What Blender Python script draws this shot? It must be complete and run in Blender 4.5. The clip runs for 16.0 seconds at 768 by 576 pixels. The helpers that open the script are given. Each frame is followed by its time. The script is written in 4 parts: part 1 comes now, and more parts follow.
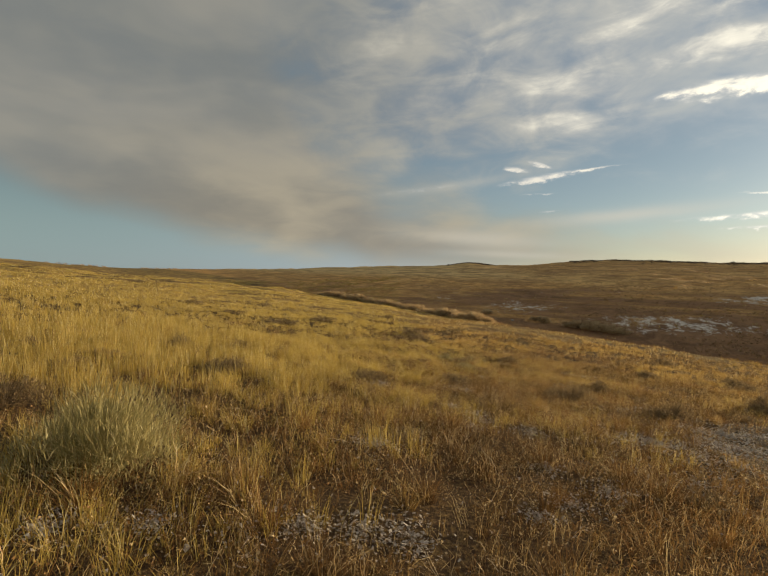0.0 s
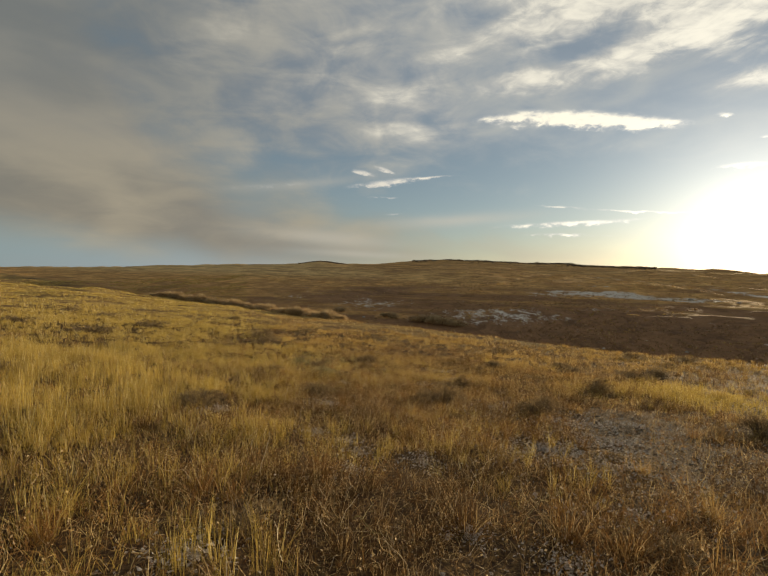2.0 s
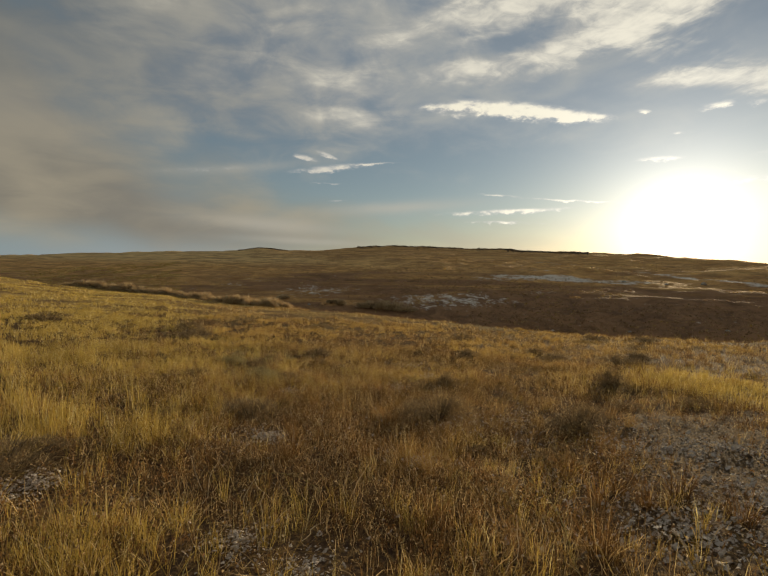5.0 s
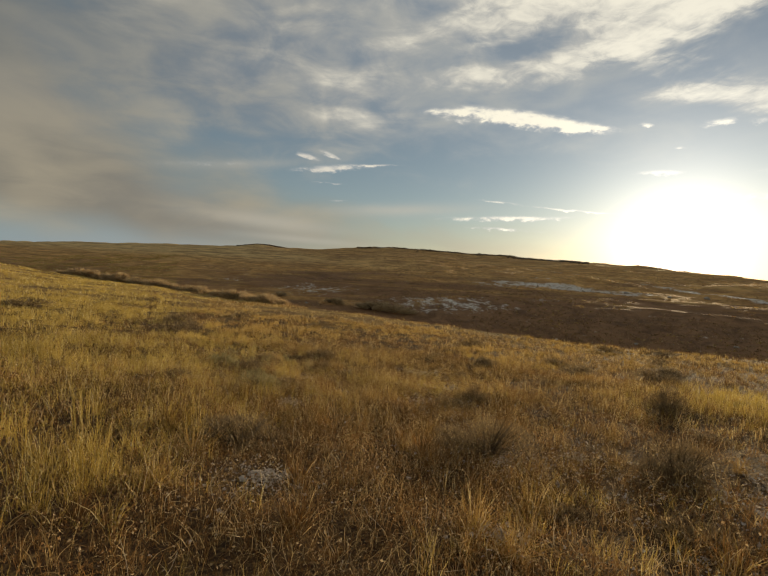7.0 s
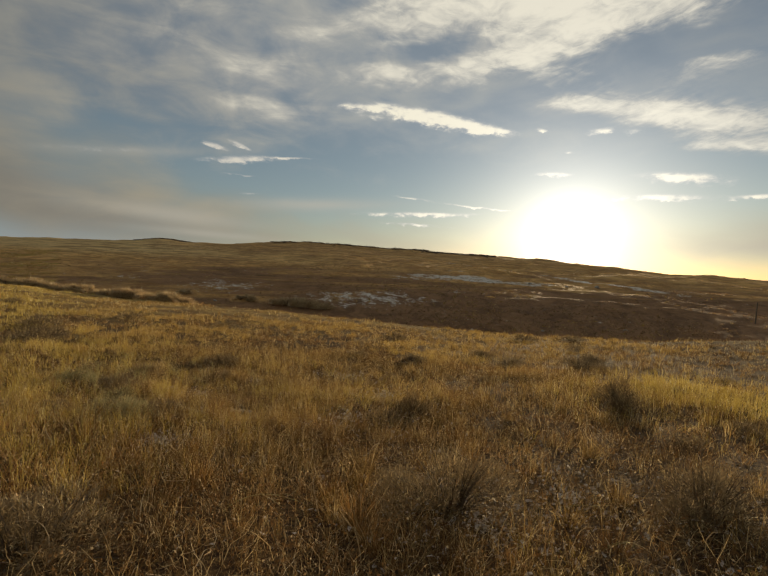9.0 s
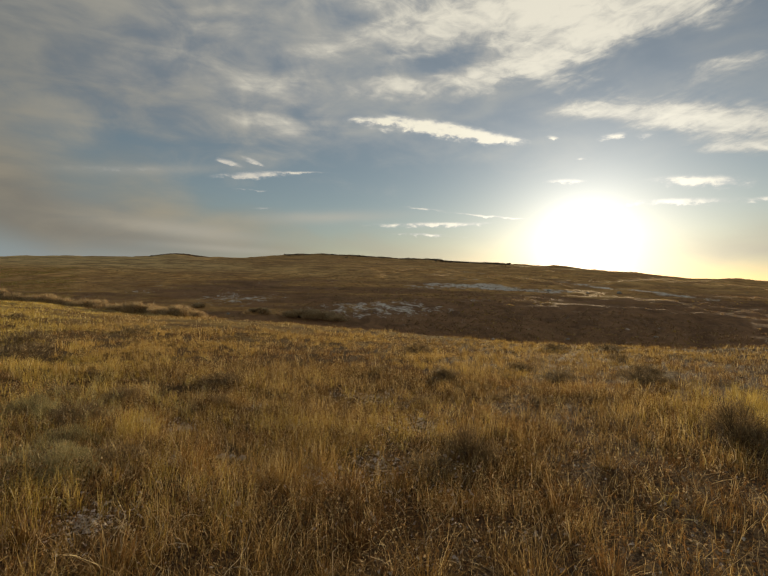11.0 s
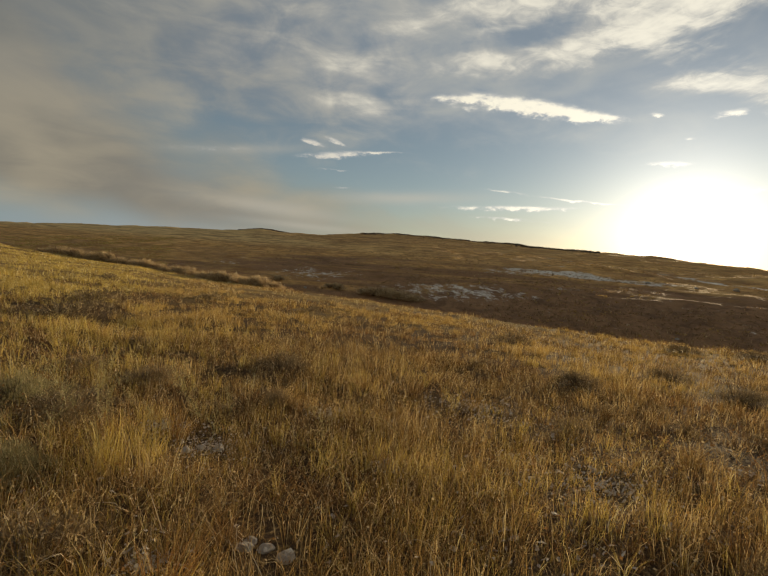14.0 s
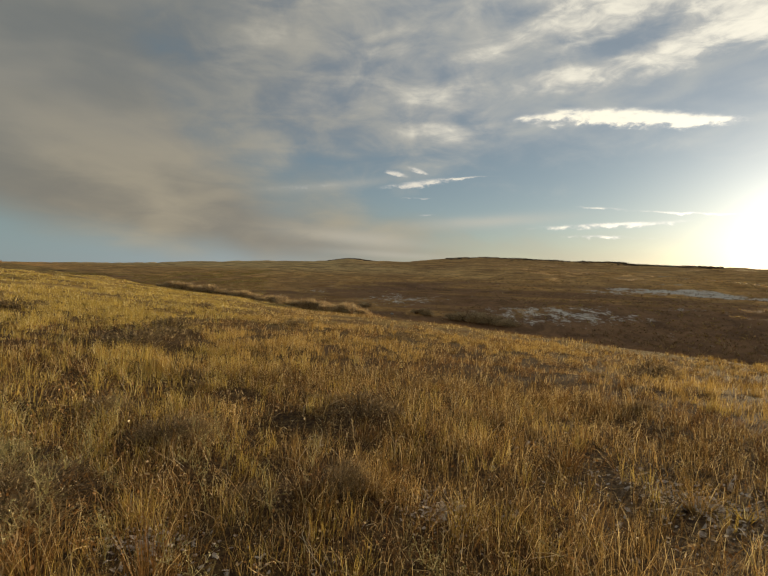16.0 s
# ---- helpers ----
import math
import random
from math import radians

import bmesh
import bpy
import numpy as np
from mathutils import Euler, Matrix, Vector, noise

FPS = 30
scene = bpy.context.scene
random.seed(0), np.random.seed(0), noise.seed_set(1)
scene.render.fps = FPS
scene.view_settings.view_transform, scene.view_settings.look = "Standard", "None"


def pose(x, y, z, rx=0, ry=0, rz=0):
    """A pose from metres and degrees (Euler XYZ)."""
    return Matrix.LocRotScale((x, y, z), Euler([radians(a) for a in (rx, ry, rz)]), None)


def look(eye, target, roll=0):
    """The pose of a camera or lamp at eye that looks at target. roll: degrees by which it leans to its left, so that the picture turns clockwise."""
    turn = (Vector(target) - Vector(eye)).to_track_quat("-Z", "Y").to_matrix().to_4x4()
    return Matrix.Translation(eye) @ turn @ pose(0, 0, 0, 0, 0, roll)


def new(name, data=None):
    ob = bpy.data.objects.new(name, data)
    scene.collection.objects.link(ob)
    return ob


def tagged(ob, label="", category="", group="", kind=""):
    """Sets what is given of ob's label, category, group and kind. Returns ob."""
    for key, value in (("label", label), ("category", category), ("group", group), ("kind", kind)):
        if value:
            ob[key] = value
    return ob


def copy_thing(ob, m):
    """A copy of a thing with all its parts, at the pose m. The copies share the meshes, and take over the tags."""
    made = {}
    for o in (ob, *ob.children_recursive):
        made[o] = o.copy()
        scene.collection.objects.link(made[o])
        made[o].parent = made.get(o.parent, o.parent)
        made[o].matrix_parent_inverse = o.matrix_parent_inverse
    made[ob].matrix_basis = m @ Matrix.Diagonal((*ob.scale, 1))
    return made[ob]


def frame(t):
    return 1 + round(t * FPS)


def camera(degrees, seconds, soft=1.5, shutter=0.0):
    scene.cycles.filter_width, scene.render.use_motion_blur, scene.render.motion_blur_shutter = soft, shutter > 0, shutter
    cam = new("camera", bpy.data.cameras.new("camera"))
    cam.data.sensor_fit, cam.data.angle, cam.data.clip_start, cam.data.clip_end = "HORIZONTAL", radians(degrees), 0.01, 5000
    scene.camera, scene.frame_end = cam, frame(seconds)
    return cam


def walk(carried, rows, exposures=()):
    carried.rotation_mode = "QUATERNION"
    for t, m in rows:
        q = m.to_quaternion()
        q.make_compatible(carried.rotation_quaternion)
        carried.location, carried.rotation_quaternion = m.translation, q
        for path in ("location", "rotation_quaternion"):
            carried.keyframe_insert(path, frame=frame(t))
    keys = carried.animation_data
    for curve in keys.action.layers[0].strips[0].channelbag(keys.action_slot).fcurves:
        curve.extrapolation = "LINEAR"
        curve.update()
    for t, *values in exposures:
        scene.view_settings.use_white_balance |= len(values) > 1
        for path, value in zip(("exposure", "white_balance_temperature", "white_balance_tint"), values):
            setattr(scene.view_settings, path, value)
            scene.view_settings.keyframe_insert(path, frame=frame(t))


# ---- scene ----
# Dry grass prairie on a slope above a brushy draw, low sun over the far ridge.

# ---------------------------------------------------------------- camera
cam = camera(84.0, 16.0, soft=1.4)
PATH = [
    (0.0, pose(0.000, -0.000, 0.000, 87.84, -1.30, -0.05)),
    (0.5, pose(-0.051, 0.447, -0.053, 89.13, -1.88, -3.29)),
    (1.0, pose(-0.091, 0.908, -0.042, 87.74, -2.31, -8.33)),
    (1.5, pose(0.102, 1.418, -0.134, 89.26, -0.32, -14.30)),
    (2.0, pose(0.163, 1.921, -0.213, 88.12, -1.27, -19.85)),
    (2.5, pose(0.150, 2.474, -0.235, 87.44, -0.97, -21.55)),
    (3.0, pose(0.326, 3.055, -0.373, 88.18, 1.10, -23.35)),
    (3.5, pose(0.475, 3.569, -0.479, 87.80, -0.62, -29.24)),
    (4.0, pose(0.554, 4.139, -0.587, 88.18, -1.62, -30.73)),
    (4.5, pose(0.789, 4.630, -0.632, 87.74, 0.11, -28.27)),
    (4.7, pose(0.852, 4.789, -0.636, 87.05, -0.50, -27.30)),
    (6.8, pose(1.203, 6.398, -0.899, 86.03, -2.99, -28.61)),
    (7.0, pose(1.220, 6.603, -0.921, 86.78, -3.25, -27.51)),
    (7.5, pose(1.336, 7.023, -0.957, 86.49, -4.63, -25.27)),
    (8.0, pose(1.662, 7.426, -1.035, 86.71, -3.68, -30.49)),
    (8.5, pose(1.898, 7.749, -1.115, 86.71, -3.13, -38.70)),
    (9.0, pose(2.095, 8.149, -1.159, 86.70, -2.77, -38.68)),
    (9.2, pose(2.211, 8.291, -1.204, 86.47, -2.95, -38.84)),
    (11.3, pose(3.104, 9.964, -1.484, 88.14, -1.33, -36.21)),
    (11.5, pose(3.182, 10.104, -1.511, 87.43, -1.79, -35.28)),
    (12.0, pose(3.268, 10.591, -1.620, 87.13, -4.19, -30.35)),
    (12.5, pose(3.361, 10.979, -1.658, 85.13, -4.30, -24.77)),
    (13.0, pose(3.646, 11.380, -1.742, 87.01, -2.82, -26.21)),
    (13.5, pose(3.814, 11.817, -1.854, 87.06, -4.93, -29.09)),
    (14.0, pose(3.946, 12.264, -1.880, 85.16, -4.15, -27.01)),
    (14.5, pose(4.202, 12.718, -1.958, 87.09, -2.22, -25.70)),
    (15.0, pose(4.334, 13.134, -2.049, 87.24, -3.57, -26.14)),
    (15.5, pose(4.389, 13.671, -2.098, 87.37, -3.51, -20.45)),
    (16.0, pose(4.541, 14.276, -2.234, 88.10, -2.03, -15.60)),
]
walk(cam, PATH, exposures=[(t, e, 6500, 8) for t, e in (
    (0.0, 0.33), (1.0, 0.31), (1.5, 0.26), (2.0, 0.14), (3.0, 0.06), (3.5, 0.01), (4.0, -0.06), (4.7, -0.07), (6.8, 0.03), (8.0, 0.0), (9.0, -0.10), (11.5, -0.10), (12.0, -0.06), (12.5, 0.0), (14.5, 0.02), (16.0, 0.14))])

# ---------------------------------------------------------------- light
SUN_AZ, SUN_EL = 62.2, 4.3          # degrees from +y towards +x, degrees up


def toward(az, el):
    a, e = radians(az), radians(el)
    return Vector((math.sin(a) * math.cos(e), math.cos(a) * math.cos(e), math.sin(e)))


sun_data = bpy.data.lights.new("sun", "SUN")
sun_data.energy, sun_data.angle, sun_data.color = 5.0, radians(0.6), (1.0, 0.77, 0.47)
sun = new("sun", sun_data)
sun.matrix_world = look(toward(SUN_AZ, SUN_EL) * 300, (0, 0, 0))


class Nodes:
    """Short forms for shader node trees."""

    def __init__(self, tree):
        self.tree = tree
        tree.nodes.clear()

    def add(self, kind, **settings):
        n = self.tree.nodes.new(kind)
        for key, value in settings.items():
            setattr(n, key, value)
        return n

    def put(self, socket, value):
        if isinstance(value, bpy.types.NodeSocket):
            self.tree.links.new(value, socket)
        else:
            socket.default_value = value

    def m(self, op, a, b=0.0, c=0.0, clamp=False):
        n = self.add("ShaderNodeMath", operation=op, use_clamp=clamp)
        for s, v in zip(n.inputs, (a, b, c)):
            self.put(s, v)
        return n.outputs[0]

    def ramp(self, x, lo, hi, to0=0.0, to1=1.0, smooth=True):
        n = self.add("ShaderNodeMapRange", interpolation_type="SMOOTHSTEP" if smooth else "LINEAR")
        for k, v in (("Value", x), ("From Min", lo), ("From Max", hi), ("To Min", to0), ("To Max", to1)):
            self.put(n.inputs[k], v)
        return n.outputs["Result"]

    def mix(self, f, a, b, blend="MIX"):
        n = self.add("ShaderNodeMix", data_type="RGBA", blend_type=blend)
        n.clamp_factor = True
        self.put(n.inputs["Factor"], f)
        for k, v in (("A", a), ("B", b)):
            s = [i for i in n.inputs if i.name == k and i.type == "RGBA"][0]
            self.put(s, v if isinstance(v, bpy.types.NodeSocket) else (*v, 1.0))
        return [o for o in n.outputs if o.type == "RGBA"][0]

    def noise(self, vec, scale, detail=4.0, rough=0.55, distort=0.0):
        n = self.add("ShaderNodeTexNoise")
        self.put(n.inputs["Vector"], vec)
        for k, v in (("Scale", scale), ("Detail", detail), ("Roughness", rough), ("Distortion", distort)):
            self.put(n.inputs[k], v)
        return n.outputs["Fac"]

    def vec(self, x, y, z=0.0):
        n = self.add("ShaderNodeCombineXYZ")
        for s, v in zip(n.inputs, (x, y, z)):
            self.put(s, v)
        return n.outputs[0]


def make_sky():
    world = bpy.data.worlds.new("sky")
    world.use_nodes = True
    scene.world = world
    g = Nodes(world.node_tree)
    direction = g.add("ShaderNodeTexCoord").outputs["Generated"]
    xyz = g.add("ShaderNodeSeparateXYZ")
    g.put(xyz.inputs[0], direction)
    x, y, z = xyz.outputs
    deg = 180 / math.pi
    az = g.m("MULTIPLY", g.m("ARCTAN2", x, y), deg)
    el = g.m("MULTIPLY", g.m("ARCSINE", z), deg)

    air = g.add("ShaderNodeTexSky", sky_type="NISHITA", sun_disc=False)
    air.sun_elevation, air.sun_rotation = radians(SUN_EL), radians(SUN_AZ)
    air.altitude, air.air_density, air.dust_density, air.ozone_density = 900, 1.0, 0.25, 1.0
    base = g.mix(1.0, air.outputs[0], (0.075, 0.078, 0.087), "MULTIPLY")

    # small and broad unevenness by direction
    fine = g.noise(g.vec(g.m("MULTIPLY", az, 0.10), g.m("MULTIPLY", el, 0.32), 0.0), 1.4, 6.0, 0.6, 0.5)
    wob = g.m("SUBTRACT", fine, 0.5)
    soft = g.m("SUBTRACT", g.noise(g.vec(g.m("MULTIPLY", az, 0.05), g.m("MULTIPLY", el, 0.11), 5.0), 1.0, 3.0, 0.5, 0.3), 0.5)

    def along(points):
        """A value that follows azimuth: pairs of degrees and value."""
        n = g.add("ShaderNodeValToRGB")
        n.color_ramp.interpolation = "EASE"
        els = n.color_ramp.elements
        for k, (a0, v) in enumerate(points):
            e = els[k] if k < 2 else els.new((a0 + 180) / 360)
            e.position = (a0 + 180) / 360
            e.color = (v / 60, v / 60, v / 60, 1)
        g.put(n.inputs[0], g.m("DIVIDE", g.m("ADD", az, 180.0), 360.0))
        return g.m("MULTIPLY", n.outputs[0], 60.0)

    # heavy sheet to the left that ends in a tongue over the far ridge
    low = along([(-175, 14), (-70, 16), (-46, 10.0), (-34, 5.4), (-20, 3.0), (-8, 1.6), (0, 0.2), (17, 0.1), (60, 0.5), (175, 14)])
    high = along([(-175, 60), (-30, 60), (-18, 30), (-8, 15), (4, 9.5), (17, 6.6), (30, 3.4), (60, 0.5), (175, 60)])
    tongue = g.m("MULTIPLY", g.ramp(g.m("ADD", g.m("SUBTRACT", el, low), g.m("ADD", g.m("MULTIPLY", wob, 1.5), g.m("MULTIPLY", soft, 4.0))), -1.5, 3.0),
                 g.ramp(g.m("ADD", g.m("SUBTRACT", high, el), g.m("ADD", g.m("MULTIPLY", wob, 3.0), g.m("MULTIPLY", soft, 12.0))), -4.0, 5.5))
    def blobs(spots, a0, e0):
        """Summed soft ellipses: azimuth, elevation, half length, half height, tilt, weight."""
        total = 0.0
        for caz, cel, w, h, tilt, weight in spots:
            du = g.m("SUBTRACT", a0, caz)
            dv = g.m("SUBTRACT", g.m("SUBTRACT", e0, cel), g.m("MULTIPLY", du, tilt))
            u, v = g.m("DIVIDE", du, w), g.m("DIVIDE", dv, h)
            q = g.m("MULTIPLY_ADD", u, u, g.m("MULTIPLY", v, v))
            total = g.m("MULTIPLY_ADD", g.m("EXPONENT", g.m("MULTIPLY", q, -1.0)), weight, total)
        return total

    # broken layer above: soft masses with blue gaps, drawn out along the wind
    swirl = g.m("SUBTRACT", g.noise(g.vec(g.m("MULTIPLY", az, 0.085), g.m("MULTIPLY", el, 0.16), 11.0), 1.0, 3.0, 0.5, 0.6), 0.5)
    swirl2 = g.m("SUBTRACT", g.noise(g.vec(g.m("MULTIPLY", az, 0.085), g.m("MULTIPLY", el, 0.16), 31.0), 1.0, 4.0, 0.5, 0.6), 0.5)
    waz, wel = g.m("MULTIPLY_ADD", swirl, 9.0, az), g.m("MULTIPLY_ADD", swirl2, 5.5, el)
    along_wind = g.m("MULTIPLY_ADD", el, 1.6, az)
    across_wind = g.m("MULTIPLY_ADD", az, -0.16, el)
    fibre = g.m("SUBTRACT", g.noise(g.vec(g.m("MULTIPLY", along_wind, 0.07), g.m("MULTIPLY", across_wind, 0.34), 4.0), 1.0, 5.0, 0.55, 0.7), 0.5)
    billow = g.m("SUBTRACT", g.noise(g.vec(g.m("MULTIPLY", az, 0.13), g.m("MULTIPLY", el, 0.24), 6.0), 1.0, 5.0, 0.55, 0.5), 0.5)
    near_puffs = ((20.8, 21.9, 6.0, 2.3, 0.02, 0.70), (22.3, 18.0, 6.2, 1.8, 0.10, 0.76), (36.5, 22.9, 6.5, 1.5, 0.10, 0.66), (46.5, 24.0, 6.5, 1.7, 0.10, 0.72),
                  (55.5, 24.9, 6.5, 1.9, 0.08, 0.70), (63.5, 26.6, 8.0, 2.2, 0.04, 0.66), (52.0, 29.6, 13.0, 3.0, 0.10, 0.85), (69.0, 29.8, 14.0, 3.2, 0.02, 0.90))
    high_puffs = ((38.0, 28.5, 8.0, 2.6, 0.25, 0.40), (28.0, 25.8, 7.0, 2.4, 0.28, 0.38), (15.0, 27.5, 8.0, 3.0, 0.30, 0.34), (8.0, 22.0, 8.0, 2.0, 0.25, 0.36),
                  (-2.0, 26.0, 8.0, 4.0, 0.25, 0.30), (44.0, 35.0, 40.0, 6.0, 0.0, 0.55), (92.0, 30.0, 14.0, 5.0, 0.0, 0.5), (60.5, 22.3, 5.0, 1.2, -0.12, 0.42),
                  (33.0, 26.4, 5.0, 1.5, 0.2, -0.35), (45.0, 26.4, 5.0, 1.0, 0.20, -0.36), (73.0, 24.0, 6.0, 1.6, 0.1, -0.45))
    low_puffs = ((61.0, 19.7, 4.0, 0.9, -0.05, 0.72), (67.5, 18.7, 5.5, 1.25, -0.10, 0.95), (74.5, 16.7, 6.0, 1.35, -0.20, 0.95), (78.5, 13.7, 5.0, 0.75, -0.15, 0.9),
                 (74.5, 21.7, 3.6, 1.4, 0.05, 0.6), (86.0, 14.5, 7.0, 1.5, -0.1, 0.9))
    dense = g.m("ADD", g.m("ADD", blobs(near_puffs, waz, wel), blobs(high_puffs, waz, wel)), blobs(low_puffs, g.m("MULTIPLY_ADD", swirl, 4.0, az), g.m("MULTIPLY_ADD", swirl2, 2.0, el)))
    ripple = g.m("SUBTRACT", g.noise(g.vec(g.m("MULTIPLY", g.m("MULTIPLY_ADD", el, 0.9, az), 0.30), g.m("MULTIPLY", g.m("MULTIPLY_ADD", az, -0.30, el), 1.5), 1.0), 1.0, 4.0, 0.6, 0.5), 0.5)
    grainy = g.m("SUBTRACT", g.noise(g.vec(g.m("MULTIPLY", along_wind, 0.28), g.m("MULTIPLY", across_wind, 0.62), 8.0), 1.0, 6.0, 0.62, 0.8), 0.5)
    rough = g.m("ADD", g.m("MULTIPLY", g.m("MULTIPLY_ADD", grainy, g.ramp(az, 24.0, 52.0, 0.35, 1.5), fibre), 0.70), g.m("ADD", g.m("MULTIPLY", billow, 1.5), g.m("MULTIPLY", g.m("MULTIPLY", ripple, 0.8), g.ramp(az, 45.0, 60.0))))
    thick = g.m("ADD", dense, g.m("MULTIPLY", rough, g.ramp(dense, 0.0, 0.30)))
    upper = g.ramp(thick, 0.0, 0.95)
    # thin grey veil that thickens up and away from the sun
    haze = g.m("ADD", g.m("MULTIPLY", fibre, 0.6), g.m("ADD", g.m("MULTIPLY", billow, 1.1), g.m("MULTIPLY", soft, 0.8)))
    veil = g.m("MULTIPLY", g.ramp(g.m("ADD", g.ramp(el, 8.0, 22.0, 0.0, 0.85), haze), 0.06, 0.85), g.ramp(az, 66.0, 4.0, 0.30, 0.95))
    sunward = g.ramp(az, -12.0, 46.0)
    dull = g.mix(g.ramp(haze, -0.30, 0.32), (0.178, 0.194, 0.212), (0.318, 0.298, 0.252))
    dull = g.mix(g.m("MULTIPLY", g.ramp(az, 8.0, -22.0), 0.85), dull, g.mix(g.ramp(soft, -0.15, 0.15), (0.160, 0.166, 0.158), (0.222, 0.214, 0.190)))
    pale = g.mix(g.ramp(haze, -0.30, 0.35), (0.285, 0.318, 0.360), (0.50, 0.48, 0.425))
    veil_col = g.mix(sunward, dull, pale)
    cream = g.mix(g.ramp(g.m("ADD", thick, g.m("MULTIPLY", g.m("ADD", fibre, grainy), 0.8)), 0.25, 1.55), (0.415, 0.405, 0.380), (0.86, 0.795, 0.655))
    puff_col = g.mix(g.ramp(az, -12.0, 36.0, 0.25, 1.0), dull, cream)
    # cool clear air low down, away from the sun
    cool = g.m("MULTIPLY", g.ramp(el, 16.0, 1.0), g.ramp(az, 46.0, -5.0))
    cool = g.m("MAXIMUM", g.m("MULTIPLY", cool, 0.85), g.m("MULTIPLY", g.ramp(az, 70.0, 20.0), 0.35))
    base = g.mix(cool, base, g.mix(g.ramp(az, -50.0, 10.0), (0.200, 0.275, 0.292), (0.262, 0.325, 0.372)))
    col = g.mix(g.m("MULTIPLY", veil, 0.92), base, veil_col)
    col = g.mix(g.m("MULTIPLY", upper, 0.92), col, puff_col)
    beige = g.m("MULTIPLY", g.ramp(el, 22.0, 5.0), g.ramp(az, -50.0, -15.0))
    sheet = g.mix(g.m("MULTIPLY", beige, 0.85), dull, g.mix(g.ramp(g.m("ADD", soft, g.m("MULTIPLY", wob, 0.4)), -0.22, 0.22), (0.215, 0.188, 0.146), (0.365, 0.305, 0.212)))
    col = g.mix(g.m("MULTIPLY", tongue, 0.95), col, sheet)

    # faint soft bands low in the clear air
    faint = blobs(((29.0, 7.2, 8.5, 0.75, 0.06, 0.55), (9.0, 11.4, 8.0, 0.55, 0.14, 0.30), (12.0, 4.6, 9.0, 1.0, -0.06, 0.50), (16.0, 2.6, 8.0, 0.5, -0.03, 0.40)), g.m("MULTIPLY_ADD", wob, 6.0, az), el)
    col = g.mix(faint, col, (0.475, 0.430, 0.355))

    # separate small clouds and streaks
    ragged = g.m("SUBTRACT", g.noise(g.vec(g.m("MULTIPLY", az, 0.50), el, 2.0), 1.1, 5.0, 0.62, 0.3), 0.5)
    raz, rel = g.m("MULTIPLY_ADD", wob, 3.0, az), g.m("MULTIPLY_ADD", ragged, 0.9, el)
    long_cloud = ((35.0, 19.45, 3.6, 0.50, 0.02, 0.95), (41.5, 18.9, 4.6, 0.85, -0.12, 1.25), (48.2, 17.75, 4.6, 0.75, -0.17, 1.3), (53.0, 17.05, 2.2, 0.30, -0.12, 0.8),
                  (36.0, 18.45, 1.6, 0.32, -0.05, 0.6), (19.6, 11.9, 4.0, 0.42, 0.12, 0.95), (25.5, 12.75, 3.6, 0.14, 0.05, 0.6), (16.6, 13.2, 1.8, 0.35, -0.15, 0.6),
                  (19.8, 13.6, 1.3, 0.32, -0.30, 0.7), (19.9, 10.1, 2.2, 0.13, 0.0, 0.5), (20.7, 7.9, 1.5, 0.16, 0.06, 0.55), (4.5, 10.9, 6.5, 0.40, 0.14, 0.26))
    streaks = ((43.3, 6.65, 7.0, 0.34, 0.03, 1.0), (51.0, 7.75, 5.0, 0.17, -0.08, 0.8), (42.0, 8.7, 3.2, 0.13, -0.10, 0.5), (43.0, 5.3, 4.6, 0.20, -0.03, 0.7),
               (64.7, 16.4, 1.7, 0.42, 0.05, 0.9), (68.2, 16.0, 1.0, 0.35, 0.0, 0.8), (60.8, 14.3, 0.6, 0.20, 0.0, 0.7), (57.6, 17.0, 0.6, 0.22, 0.0, 0.7), (59.8, 11.8, 2.3, 0.32, -0.08, 0.95),
               (73.2, 10.7, 3.8, 0.62, -0.12, 1.1), (71.0, 8.8, 5.0, 0.40, -0.05, 0.8), (79.6, 8.5, 2.2, 0.26, 0.0, 0.8))
    flock = g.m("ADD", blobs(long_cloud, raz, rel), blobs(streaks, raz, rel))
    flock = g.m("ADD", flock, g.m("MULTIPLY", g.m("ADD", g.m("MULTIPLY", ragged, 1.9), g.m("MULTIPLY", grainy, 1.1)), g.ramp(flock, 0.05, 0.45)))
    lift = g.m("MULTIPLY_ADD", g.m("ADD", ragged, g.m("MULTIPLY", grainy, 0.6)), 1.5, g.ramp(flock, 0.25, 1.25))
    col = g.mix(g.m("MULTIPLY", g.ramp(flock, 0.10, 0.95), 0.95), col, g.mix(lift, (0.54, 0.52, 0.49), g.mix(g.ramp(az, 12.0, 40.0), (0.66, 0.61, 0.53), (0.95, 0.875, 0.70))))

    # haze and aureole round the sun
    s = toward(SUN_AZ, SUN_EL)
    dot = g.add("ShaderNodeVectorMath", operation="DOT_PRODUCT")
    g.put(dot.inputs[0], direction)
    dot.inputs[1].default_value = s
    ang = g.m("MULTIPLY", g.m("ARCCOSINE", g.m("MINIMUM", dot.outputs["Value"], 0.99999)), deg)
    near = g.m("MULTIPLY", g.m("EXPONENT", g.m("MULTIPLY", g.m("POWER", g.m("DIVIDE", ang, 3.4), 2.0), -1.0)), 0.6)
    wide = g.m("MULTIPLY", g.m("EXPONENT", g.m("DIVIDE", ang, -13.0)), 0.36)
